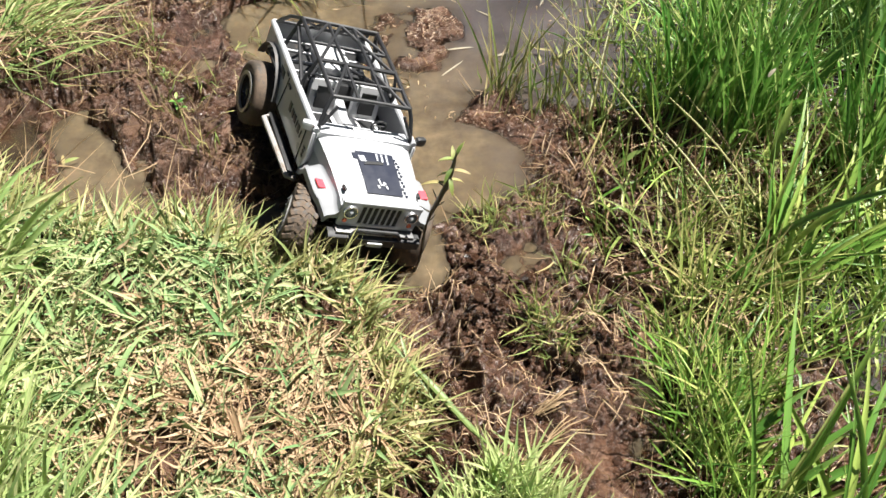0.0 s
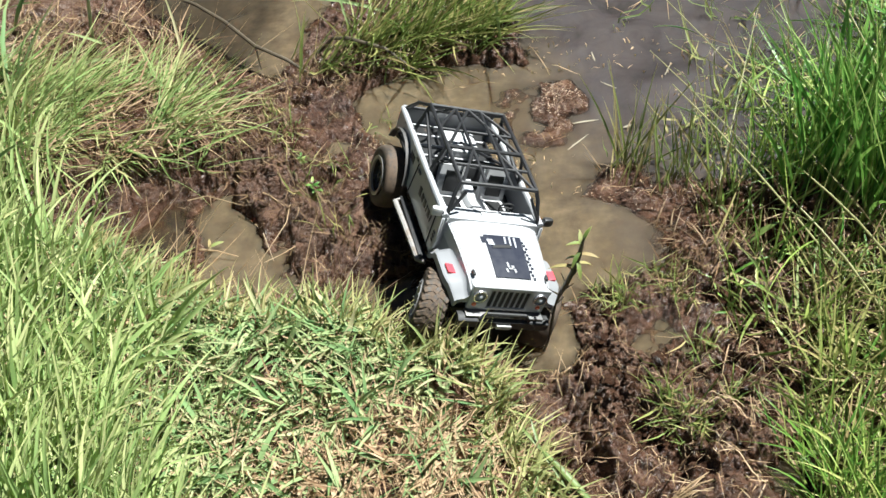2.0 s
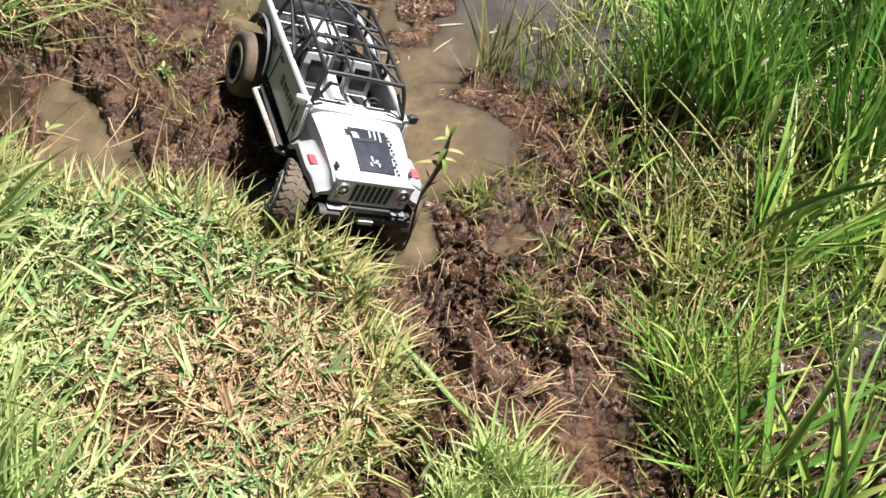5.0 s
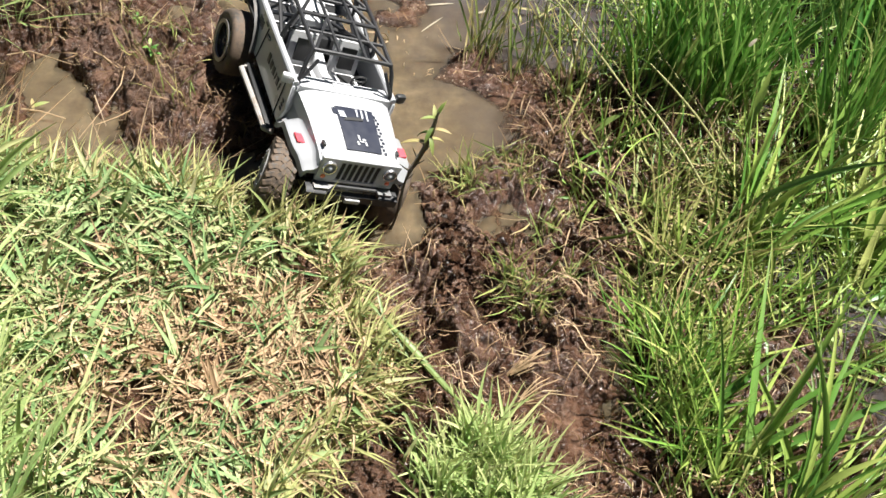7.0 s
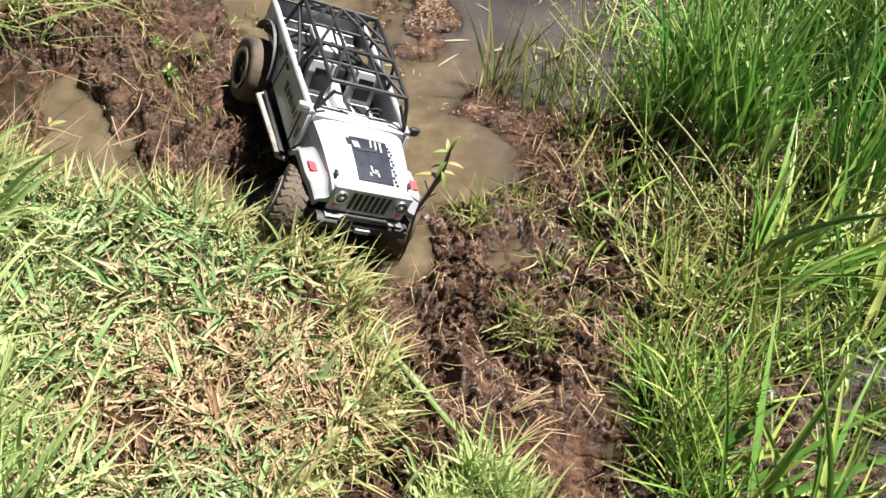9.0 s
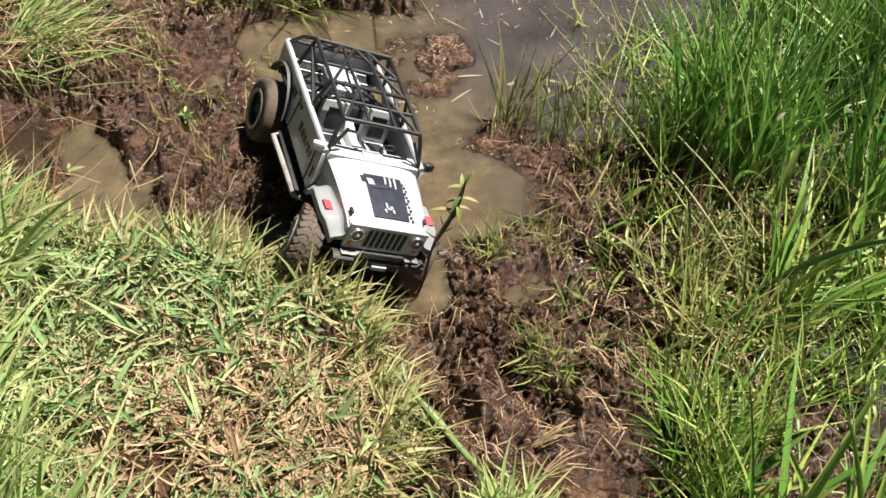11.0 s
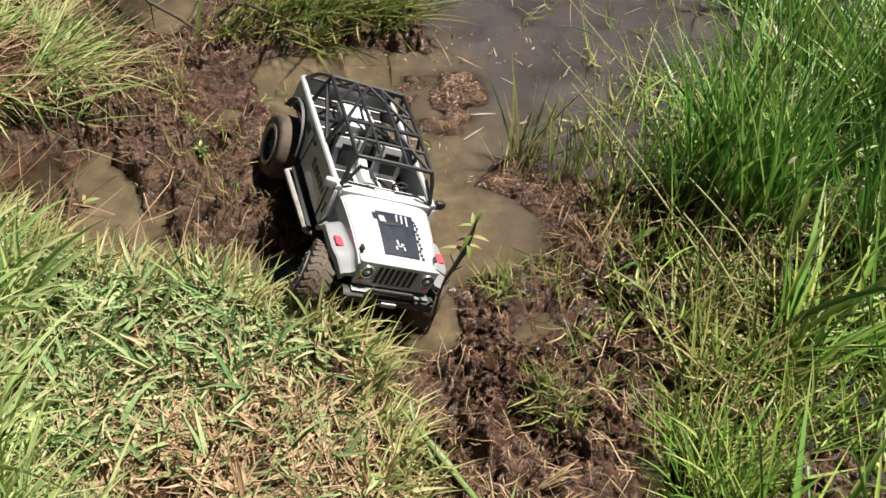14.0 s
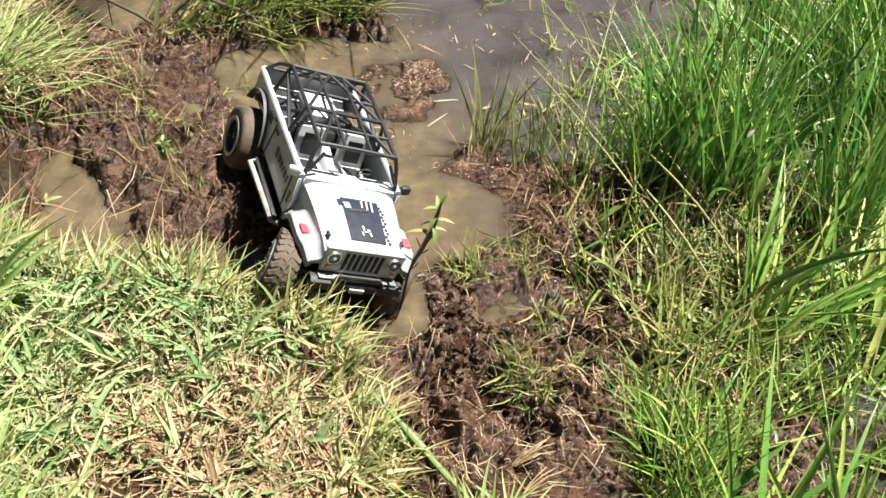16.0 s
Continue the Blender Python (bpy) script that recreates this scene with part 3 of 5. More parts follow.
for cx, cy, n, size in ((0.10, 1.34, 24, 1.0), (0.13, 1.37, 10, 1.1), (0.21, 1.33, 18, 0.9), (0.17, 1.30, 10, 0.7), (0.28, 1.40, 20, 1.0), (0.36, 1.52, 20, 1.1), (0.42, 1.44, 30, 1.2), (0.33, 1.32, 32, 1.0), (0.26, 1.24, 22, 0.9), (0.42, 1.28, 30, 1.2), (0.47, 1.40, 28, 1.3), (0.30, 1.52, 20, 1.2), (0.38, 1.38, 24, 1.1), (0.36, 1.26, 20, 1.0), (0.31, 1.08, 18, 0.8), (0.38, 1.10, 18, 0.9), (0.22, 1.46, 9, 1.1), (0.40, 1.62, 14, 1.3), (0.27, 1.66, 9, 1.2), (0.52, 1.55, 18, 1.4), (0.34, 1.84, 9, 1.2), (0.46, 1.95, 10, 1.3), (0.62, 1.86, 12, 1.3), (0.20, 1.95, 7, 1.0), (0.58, 2.12, 10, 1.3), (0.12, 1.82, 6, 0.9), (0.38, 2.10, 8, 1.2), (0.74, 2.02, 12, 1.4)):
    tuft("thin yellow-green reed clump standing in dark water", cx, cy, n, size, 0.018, (0.06, 0.26), (0.0022, 0.005), (0.0, 0.75), (0.0, 0.4), 1.2, 1.1, LEAN if 0.3 < cx < 0.5 and cy < 1.6 else TUFT, "reeds in the pond", "reed_clump")
# tall grass of the other side: upright by the pond, combed over to the side lower down
def tall_keep(x, y):
    edge = x - (0.43 + 0.14 * smooth(y, 1.24, 1.6) + 0.03 * np.sin(11 * y))
    start = y - (1.17 - 0.20 * smooth(x, 0.50, 0.78))
    return smooth(edge + 0.10 * fbm(x, y, 9, 2), -0.03, 0.08) * smooth(start + 0.08 * fbm(x, y, 9, 2, 3), -0.02, 0.06) * np.clip(0.08 + 5.0 * fbm(x, y, 11, 2, 1), 0.0, 1)


def lean_keep(x, y):
    edge = x - (0.36 + 0.10 * smooth(y, 0.62, 0.85))
    return smooth(edge + 0.10 * fbm(x, y, 9, 2), -0.03, 0.12) * np.clip(-0.1 + 6.0 * fbm(x, y, 10, 2, 1), 0.0, 1)


n = 2900
x, y = scatter(n, (0.30, 0.95, 1.35, 2.3), tall_keep)
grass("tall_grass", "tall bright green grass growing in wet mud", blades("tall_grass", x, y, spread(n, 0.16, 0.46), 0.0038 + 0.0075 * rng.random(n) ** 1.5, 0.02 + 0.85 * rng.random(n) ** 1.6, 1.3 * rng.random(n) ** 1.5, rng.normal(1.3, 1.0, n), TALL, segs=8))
n = 620
x, y = scatter(n, (0.30, 0.95, 1.1, 1.7), lambda x, y: smooth(x, 0.34, 0.46) * np.clip(0.1 + 3 * fbm(x, y, 10, 2, 2), 0, 1))
grass("undergrowth", "tangled finer grass under the tall blades", blades("undergrowth", x, y, spread(n, 0.06, 0.20), spread(n, 0.002, 0.0045), spread(n, 0.2, 1.3), spread(n, 0.0, 0.9), rng.normal(1.2, 1.7, n), LEAN, segs=6))
n = 1100
x, y = scatter(n, (0.30, 0.25, 1.25, 0.96), lean_keep)
grass("leaning_grass", "long bright green grass leaning over the mud", blades("leaning_grass", x, y, spread(n, 0.12, 0.36), 0.0045 + 0.0095 * rng.random(n) ** 1.7, spread(n, 0.35, 1.2), spread(n, 0.1, 0.8), rng.normal(0.75, 0.6, n), LEAN, segs=8))
n = 600
x, y = scatter(n, (0.27, 0.25, 0.9, 0.95), lambda x, y: smooth(x, 0.30, 0.44) * np.clip(-0.1 + 6 * fbm(x, y, 12, 2, 2), 0.0, 1))
grass("side_grass", "short tangled green grass beside the mud", blades("side_grass", x, y, spread(n, 0.05, 0.16), spread(n, 0.0025, 0.006), spread(n, 0.2, 1.35), spread(n, 0.0, 0.9), rng.normal(0.9, 1.5, n), LEAN, segs=6))
for cx, cy, n in ((0.33, 0.60, 60), (0.34, 0.67, 60), (0.36, 0.54, 60), (0.32, 0.73, 40), (0.39, 0.62, 40), (0.43, 0.70, 40)):
    tuft("clump of thin upright green grass at the mud edge", cx, cy, n, 1.0, 0.020, (0.06, 0.17), (0.002, 0.0048), (0.05, 0.8), (0.1, 0.9), 1.5, 1.1, LEAN, "clumps at the mud edge")
n = 520
x, y = scatter(n, (0.32, 0.98, 0.85, 1.24), lambda x, y: smooth(x, 0.34, 0.42) * (np.hypot(x - 0.35, y - 1.19) > 0.05) * np.clip(0.2 + 3 * fbm(x, y, 12, 2, 3), 0, 1))
grass("tangled_stems", "tangled thin dead and yellowed stems among the tall grass", blades("tangled_stems", x, y, spread(n, 0.06, 0.22), spread(n, 0.0014, 0.0032), spread(n, 0.4, 1.45), spread(n, -0.1, 0.5), spread(n, 0, 6.3), RUST, segs=5))
n = 800
x, y = scatter(n, (0.36, 0.95, 1.2, 1.9), tall_keep)
grass("fine_tall_grass", "fine yellow-green blades among the tall grass", blades("fine_tall_grass", x, y, spread(n, 0.14, 0.40), spread(n, 0.0018, 0.0038), 0.05 + 0.9 * rng.random(n) ** 1.5, 1.2 * rng.random(n) ** 1.4, rng.normal(1.5, 1.5, n), LEAN, segs=7))
# meadow all round
n = 26000
x, y = scatter(n, (-4.2, -3.4, 4.2, 5.0), lambda x, y: (height(x, y) > np.where(y < 0.3, -0.05, 0.03)) * ~((x > -1.15) & (x < 1.3) & (y > 0.28) & (y < 1.7)) * np.clip(1.05 - smooth(np.hypot(x, y - 0.8), 0.8, 4.1), 0, 1))
grass("meadow_grass", "rough green grass of the land round the pond", blades("meadow_grass", x, y, spread(n, 0.10, 0.30), spread(n, 0.006, 0.013), spread(n, 0.1, 1.1), spread(n, 0.1, 0.9), spread(n, 0, 6.3), LAWN, segs=4))
n = 150
x, y = clumped(n, [(0.45, 1.25, 2), (0.48, 1.35, 2), (0.44, 1.33, 1), (0.53, 1.22, 2)], 0.04)
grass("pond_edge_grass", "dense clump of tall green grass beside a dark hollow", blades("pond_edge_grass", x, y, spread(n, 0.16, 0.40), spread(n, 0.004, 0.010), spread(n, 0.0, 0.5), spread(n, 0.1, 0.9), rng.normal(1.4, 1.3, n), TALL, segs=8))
# short and yellowed growth at its foot
n = 500
def foot_keep(x, y):
    return smooth(x + 0.07 * smooth(y, 0.82, 1.0), 0.25, 0.37) * (1 - 0.7 * smooth(x, 0.55, 0.8)) * smooth(-y, -1.30, -1.10) * (1 - 0.9 * np.clip(1.5 * hump(x, y, 0.355, 1.14, 0.06, 0.09), 0, 1)) * np.clip(0.4 + 2.4 * fbm(x, y, 11, 3, 1), 0, 1)
x, y = scatter(n, (0.15, 0.35, 1.0, 1.35), foot_keep)
grass("foot_grass", "short yellow-green grass at the mud edge", blades("foot_grass", x, y, spread(n, 0.03, 0.14), spread(n, 0.0022, 0.006), spread(n, 0.1, 1.2), spread(n, 0.0, 0.9), rng.normal(1.2, 1.6, n), TUFT, segs=5))
x, y = scatter(n, (0.15, 0.35, 1.0, 1.35), foot_keep)
grass("fresh_foot_grass", "short fresh green grass at the mud edge", blades("fresh_foot_grass", x, y, spread(n, 0.03, 0.14), spread(n, 0.0022, 0.006), spread(n, 0.1, 1.2), spread(n, 0.0, 0.9), rng.normal(1.2, 1.6, n), LEAN, segs=5))
n = 380
x, y = scatter(n, (0.0, 0.4, 1.0, 1.3), lambda x, y: (1 - smooth(x, 0.42, 0.6)) * (smooth(x + 0.06 * smooth(y, 0.82, 1.0), 0.20, 0.40)) * (1 - 0.75 * smooth(y, 0.92, 1.02)) * np.clip(0.5 + 2 * fbm(x, y, 14, 3, 3), 0, 1))
grass("foot_straw", "dead straw lying in the wet mud", blades("foot_straw", x, y, spread(n, 0.03, 0.10), spread(n, 0.0012, 0.0034), spread(n, 1.0, 1.5), spread(n, -0.05, 0.2), spread(n, 0, 6.3), STRAW, segs=4))
for cx, cy, n in ((0.13, 0.79, 60), (0.16, 0.76, 40), (0.08, 1.02, 40), (0.06, 1.04, 26), (0.17, 1.03, 32), (0.20, 0.92, 32), (0.14, 1.09, 26), (-0.50, 1.35, 14), (-0.47, 1.27, 16), (-0.32, 1.26, 18), (0.23, 0.83, 32), (-0.55, 1.44, 22), (-0.42, 1.33, 16), (-0.60, 1.52, 26), (-0.40, 1.16, 12), (-0.37, 1.50, 14)):
    tuft("small yellow-green grass tuft poking from churned mud", cx, cy, n, 1.0, 0.015, (0.025, 0.085), (0.0016, 0.0036), (0.1, 1.4), (0.0, 0.8), 0.0, 3.0, TUFT, "tufts in the mud")
for cx, cy, n in ((0.075, 0.53, 240), (0.10, 0.51, 160), (0.04, 0.49, 160), (0.13, 0.47, 120)):
    tuft("dense pale green grass tuft growing out of mud", cx, cy, n, 1.0, 0.022, (0.04, 0.10), (0.003, 0.006), (0.1, 1.1), (0.1, 0.8), 1.2, 1.2, PALE, "tufts low on the mud")
# root fibres and straw in the mud
n = 1500
x, y = scatter(n, (-0.7, 0.42, 0.34, 1.7), lambda x, y: (inside(BANK, x, y) < -0.01) * (height(x, y) > 0.006) * np.clip(0.4 + 2 * fbm(x, y, 7, 3, 2), 0, 1))
grass("root_fibres", "thin dead roots and straw in mud", blades("root_fibres", x, y, 0.010 + 0.06 * rng.random(n) ** 2, spread(n, 0.0006, 0.0021), spread(n, 0.9, 1.5), spread(n, -0.1, 0.25), spread(n, 0, 6.3), STRAW, segs=4))


# ---- clods ----
def clods(name, x, y, size, material):
    ball = bmesh.new()
    bmesh.ops.create_icosphere(ball, subdivisions=1, radius=1)
    ball.verts.ensure_lookup_table()
    v = np.array([p.co[:] for p in ball.verts])
    f = np.array([[p.index for p in face.verts] for face in ball.faces])
    ball.free()
    n, k = len(x), len(v)
    lump = np.ones((n, k))
    for j in range(4):
        d = rng.normal(0, 1, (n, 3))
        lump += 0.16 * np.sin(2.2 * (d @ v.T) + rng.random((n, 1)) * 6.3)
    lump *= spread(n * k, 0.72, 1.25).reshape(n, k)
    shape = np.stack([spread(n, 0.7, 1.4), spread(n, 0.7, 1.2), spread(n, 0.45, 0.9)], 1)
    co = v[None] * lump[..., None] * shape[:, None] * size[:, None, None]
    a = spread(n, 0, 6.3)[:, None]
    co = np.stack([co[..., 0] * np.cos(a) - co[..., 1] * np.sin(a), co[..., 0] * np.sin(a) + co[..., 1] * np.cos(a), co[..., 2]], -1)
    co += np.stack([x, y, height(x, y) + 0.1 * size], -1)[:, None]
    return raw_mesh(name, co.reshape(-1, 3), (f[None] + (np.arange(n) * k)[:, None, None]).reshape(-1, 3), material, soft=False)


n = 15000
x, y = scatter(n, (-0.72, 0.4, 0.45, 1.75), lambda x, y: (inside(BANK, x, y) < -0.005) * (height(x, y) > 0.004) * (1 - 0.85 * smooth(-x, 0.1, 0.2)) * np.clip(0.35 + 2.2 * fbm(x, y, 12, 3, 0), 0, 1))
tagged(clods("mud_clods", x, y, 0.0010 + 0.0042 * rng.random(n) ** 2.5, MUD), "crumbly clods of churned wet mud", "mud", kind="stuff")

# yellowed grass along the foot of the tall growth
n = 800
x, y = scatter(n, (0.26, 0.76, 0.95, 1.10), lambda x, y: smooth(x, 0.28, 0.38) * smooth(y - 0.06 * smooth(x, 0.4, 0.6), 0.76, 0.84) * (1 - smooth(y, 1.02, 1.09)) * np.clip(-0.1 + 7 * fbm(x, y, 14, 2, 0), 0, 1))
grass("yellowed_grass", "tangled yellow-green grass at the foot of taller blades", blades("yellowed_grass", x, y, spread(n, 0.04, 0.15), spread(n, 0.002, 0.0055), spread(n, 0.3, 1.35), spread(n, 0.0, 0.7), rng.normal(0.9, 1.7, n), TUFT, segs=5))
# pale gravel of the islet and along the water's edge
PEBBLE = plain("tan_gravel", (0.23, 0.162, 0.105), (0.42, 0.315, 0.220), 0.32, 40, bump=0.4)
n = 2400
x, y = clumped(n, [(-0.055, 1.57, 3), (-0.03, 1.52, 3), (-0.07, 1.61, 3), (-0.09, 1.52, 2), (-0.02, 1.56, 2), (0.06, 1.265, 0.6), (0.11, 1.255, 0.5)], 0.040)
keep = height(x, y) > 0.0
x, y, n = x[keep], y[keep], int(keep.sum())
tagged(clods("gravel", x, y, 0.0006 + 0.0018 * rng.random(n) ** 3, PEBBLE), "pale tan gravel heaped on a small islet", "gravel", kind="stuff")
# heap of rust-brown dead stems beside the silt pool
n = 130
x, y = scatter(n, (0.14, 1.02, 0.30, 1.26), lambda x, y: hump(x, y, 0.215, 1.13, 0.06, 0.085) * (np.hypot(x - 0.35, y - 1.19) > 0.06))
grass("dead_stems", "rust-brown dead stems heaped at the water's edge", blades("dead_stems", x, y, spread(n, 0.02, 0.07), spread(n, 0.0016, 0.004), spread(n, 0.5, 1.5), spread(n, -0.2, 0.6), spread(n, 0, 6.3), RUST, segs=4))
n = 900
x, y = scatter(n, (-0.80, 1.05, -0.24, 1.75), lambda x, y: (height(x, y) > 0.006) * (inside(UPPER, x, y) < 0) * (inside(BANK, x, y) < 0) * np.clip(0.4 + 3 * fbm(x, y, 9, 3, 3), 0, 1))
grass("mound_fibres", "small rust-brown stems and roots trodden into the mud mound", blades("mound_fibres", x, y, 0.012 + 0.05 * rng.random(n) ** 2, spread(n, 0.0012, 0.003), spread(n, 0.8, 1.5), spread(n, -0.2, 0.4), spread(n, 0, 6.3), RUST, segs=4))
# bits of dry husk floating on the water
n = 360
x, y = scatter(n, (-0.45, 1.28, 0.42, 2.1), lambda x, y: (height(x, y) < -0.012) * np.clip(0.15 + 2.5 * fbm(x, y, 6, 3, 1), 0, 1))
grass("floating_husks", "small pale husks floating on the brown water", blades("floating_husks", x, y, spread(n, 0.004, 0.03) * rng.random(n), spread(n, 0.002, 0.005), np.full(n, 1.52), spread(n, -0.05, 0.1), spread(n, 0, 6.3), STRAW, segs=3, z=np.full(n, 0.003)))
n = 70
x, y = scatter(n, (-0.15, 1.40, 0.75, 2.3), lambda x, y: (height(x, y) < -0.03) * np.clip(0.3 + 2 * fbm(x, y, 5, 2, 0), 0, 1))
grass("floating_stems", "thin dead stems floating on the pond", blades("floating_stems", x, y, spread(n, 0.04, 0.15), spread(n, 0.0016, 0.0034), np.full(n, 1.54), spread(n, -0.03, 0.04), spread(n, 0, 6.3), STRAW, segs=5, z=np.full(n, 0.002)))
# thin dry stems lying over the edge of the bank and the pool
n = 60
x, y = scatter(n, (-0.86, 0.95, -0.30, 1.12), lambda x, y: np.abs(inside(BANK, x, y) - 0.01) < 0.03)
grass("dry_stems", "thin pale dry stems leaning over the pool", blades("dry_stems", x, y, spread(n, 0.08, 0.22), spread(n, 0.0014, 0.0028), spread(n, 0.5, 1.2), spread(n, -0.1, 0.5), rng.normal(1.0, 0.8, n), STRAW, segs=6))


# ---- toy car ----
CAR_X, CAR_Y, CAR_Z, CAR_TURN, CAR_SCALE = -0.2019, 1.0965, 0.0114, (-25.0, -0.8, -71.6), 1.0

def finish(name, bm, material, parent=None, label="", smooth_angle=40):
    bmesh.ops.recalc_face_normals(bm, faces=bm.faces)
    me = bpy.data.meshes.new(name)
    bm.to_mesh(me)
    bm.free()
    me.materials.append(material)
    me.polygons.foreach_set("use_smooth", np.ones(len(me.polygons), bool))
    me.set_sharp_from_angle(angle=radians(smooth_angle))
    ob = new(name, me)
    ob.parent = parent
    if label:
        tagged(ob, label)
    return ob


def part(name, bm, material, parent, label=""):
    return finish(name, bm, material, parent, label)


def block(size, at=(0, 0, 0), turn=(0, 0, 0), bevel=0.002, bm=None):
    own = bmesh.new()
    bmesh.ops.create_cube(own, size=1)
    bmesh.ops.scale(own, vec=size, verts=own.verts)
    if bevel:
        bmesh.ops.bevel(own, geom=own.edges[:], offset=min(bevel, min(size) * 0.45), segments=2, affect="EDGES", profile=0.6)
    bmesh.ops.transform(own, matrix=pose(*at, *turn), verts=own.verts)
    return join(own, bm)


def join(own, bm):
    if bm is None:
        return own
    me = bpy.data.meshes.new("tmp")
    own.to_mesh(me)
    own.free()
    bm.from_mesh(me)
    bpy.data.meshes.remove(me)
    return bm


def loft(rings, bm=None, closed=True, caps=True):
    """A skin through rings of equal count."""
    own = bmesh.new()
    vs = [[own.verts.new(p) for p in ring] for ring in rings]
    k = len(rings[0])
    for a, b in zip(vs, vs[1:]):
        for i in range(k if closed else k - 1):
            own.faces.new((a[i], a[(i + 1) % k], b[(i + 1) % k], b[i]))
    if caps:
        own.faces.new(vs[0][::-1])
        own.faces.new(vs[-1])
    return join(own, bm)


def tube(points, r, sides=8, bm=None, closed=False):
    pts = [Vector(p) for p in points]
    rings, n = [], len(pts)
    for i, p in enumerate(pts):
        d = (pts[min(i + 1, n - 1)] - pts[max(i - 1, 0)]).normalized()
        a = d.orthogonal().normalized() if i == 0 else (a - d * a.dot(d)).normalized()
        b = d.cross(a)
        rr = r[i] if isinstance(r, (list, tuple)) else r
        rings.append([p + rr * (math.cos(t) * a + math.sin(t) * b) for t in (2 * math.pi * j / sides for j in range(sides))])
    return loft(rings, bm)


def lathe(profile, segs=40, bm=None, shut=False):
    """Turn (radius, y) pairs about the y axis."""
    own = bmesh.new()
    rings = [[own.verts.new((r * math.cos(t), yy, r * math.sin(t))) for r, yy in profile] for t in (2 * math.pi * i / segs for i in range(segs))]
    k = len(profile)
    for i in range(segs):
        a, b = rings[i], rings[(i + 1) % segs]
        for j in range(k if shut else k - 1):
            own.faces.new((a[j], b[j], b[(j + 1) % k], a[(j + 1) % k]))
    if not shut:
        own.faces.new([r[0] for r in rings])
        own.faces.new([r[-1] for r in rings][::-1])
    return join(own, bm)


def prism(poly, y0, y1, bevel=0.0012, lean=0.0, bm=None):
    """A plate of the outline poly in (x, z), from y0 to y1; lean shifts the top in y per metre of height."""
    own = bmesh.new()
    a = [own.verts.new((px, y0 + lean * (pz - 0.1), pz)) for px, pz in poly]
    b = [own.verts.new((px, y1 + lean * (pz - 0.1), pz)) for px, pz in poly]
    own.faces.new(a)
    own.faces.new(b[::-1])
    for i in range(len(poly)):
        j = (i + 1) % len(poly)
        own.faces.new((a[i], b[i], b[j], a[j]))
    bmesh.ops.recalc_face_normals(own, faces=own.faces)
    if bevel:
        bmesh.ops.bevel(own, geom=own.edges[:], offset=bevel, segments=1, affect="EDGES")
    return join(own, bm)


def arc(cx, cz, r, a0, a1, n=8):
    return [(cx + r * math.cos(radians(a0 + (a1 - a0) * i / n)), cz + r * math.sin(radians(a0 + (a1 - a0) * i / n))) for i in range(n + 1)]


AXLE_F, AXLE_R, WHEEL_R = 0.154, -0.165, 0.056


def make_wheel(car):
    """A wheel about the y axis, its outer face towards -y."""
    prof = [(0.034, -0.019), (0.045, -0.0215), (0.0505, -0.020), (0.0535, -0.016), (0.0545, -0.006), (0.0545, 0.006), (0.0535, 0.016), (0.0505, 0.020), (0.045, 0.0215), (0.034, 0.019)]
    wheel = part("wheel", lathe([(0.010, -0.012), (0.031, -0.010), (0.033, 0.012), (0.010, 0.014)], 24), STEEL, car)
    bm = lathe(prof, 48, shut=True)
    tyre = part("tyre", bm, RUBBER, wheel, "chunky black rubber tyre caked in mud")
    # tread lugs
    me = bpy.data.meshes.new("lug")
    own = block((0.0078, 0.0135, 0.0042), bevel=0.0014)
    own.to_mesh(me)
    own.free()
    me.materials.append(RUBBER)
    for i in range(28):
        for row, (yy, yaw, off) in enumerate(((-0.0135, 24, 0.0), (0.0135, -24, 0.5), (0.0, 62, 0.25))):
            t = 2 * math.pi * (i + off) / 28
            m = Matrix.Rotation(-t, 4, "Y") @ pose(0.0536 if row == 2 else 0.0530, yy, 0) @ Matrix.Rotation(radians(90), 4, "Y") @ pose(0, 0, 0, 0, 0, yaw)
            ob = new("tread_lug", me)
            ob.parent, ob.matrix_local = tyre, m
    # beadlock ring, dished face and bolts
    part("beadlock_ring", lathe([(0.0285, -0.0195), (0.0345, -0.0205), (0.0355, -0.0235), (0.0290, -0.0235)], 36, shut=True), RIM, wheel, "grey beadlock ring with dried mud")
    part("rim_face", lathe([(0.001, -0.010), (0.012, -0.012), (0.016, -0.0085), (0.027, -0.007), (0.0295, -0.015), (0.0275, -0.005), (0.001, -0.004)], 36), BLACK, wheel, "black dished rim")
    part("wheel_nut", lathe([(0.001, -0.020), (0.0045, -0.0195), (0.0050, -0.011), (0.001, -0.011)], 6), STEEL, wheel)
    for i in range(6):
        t = radians(60 * i)
        part("spoke", block((0.017, 0.004, 0.006), (0.020 * math.cos(t), -0.0105, 0.020 * math.sin(t)), (0, -60 * i, 0), 0.001), BLACK, wheel)
    bolt = bpy.data.meshes.new("bolt")
    own = lathe([(0.0003, -0.0255), (0.0012, -0.025), (0.0013, -0.0232), (0.0003, -0.0232)], 6)
    own.to_mesh(bolt)
    own.free()
    bolt.materials.append(CHROME)
    for i in range(12):
        t = radians(30 * i)
        ob = new("bolt", bolt)
        ob.parent, ob.location = wheel, (0.032 * math.cos(t), 0, 0.032 * math.sin(t))
    return wheel


def deep_copy(ob, parent, m):
    dup = ob.copy()
    scene.collection.objects.link(dup)
    dup.parent = parent
    dup.matrix_local = m
    for c in ob.children:
        deep_copy(c, dup, c.matrix_local.copy())
    return dup


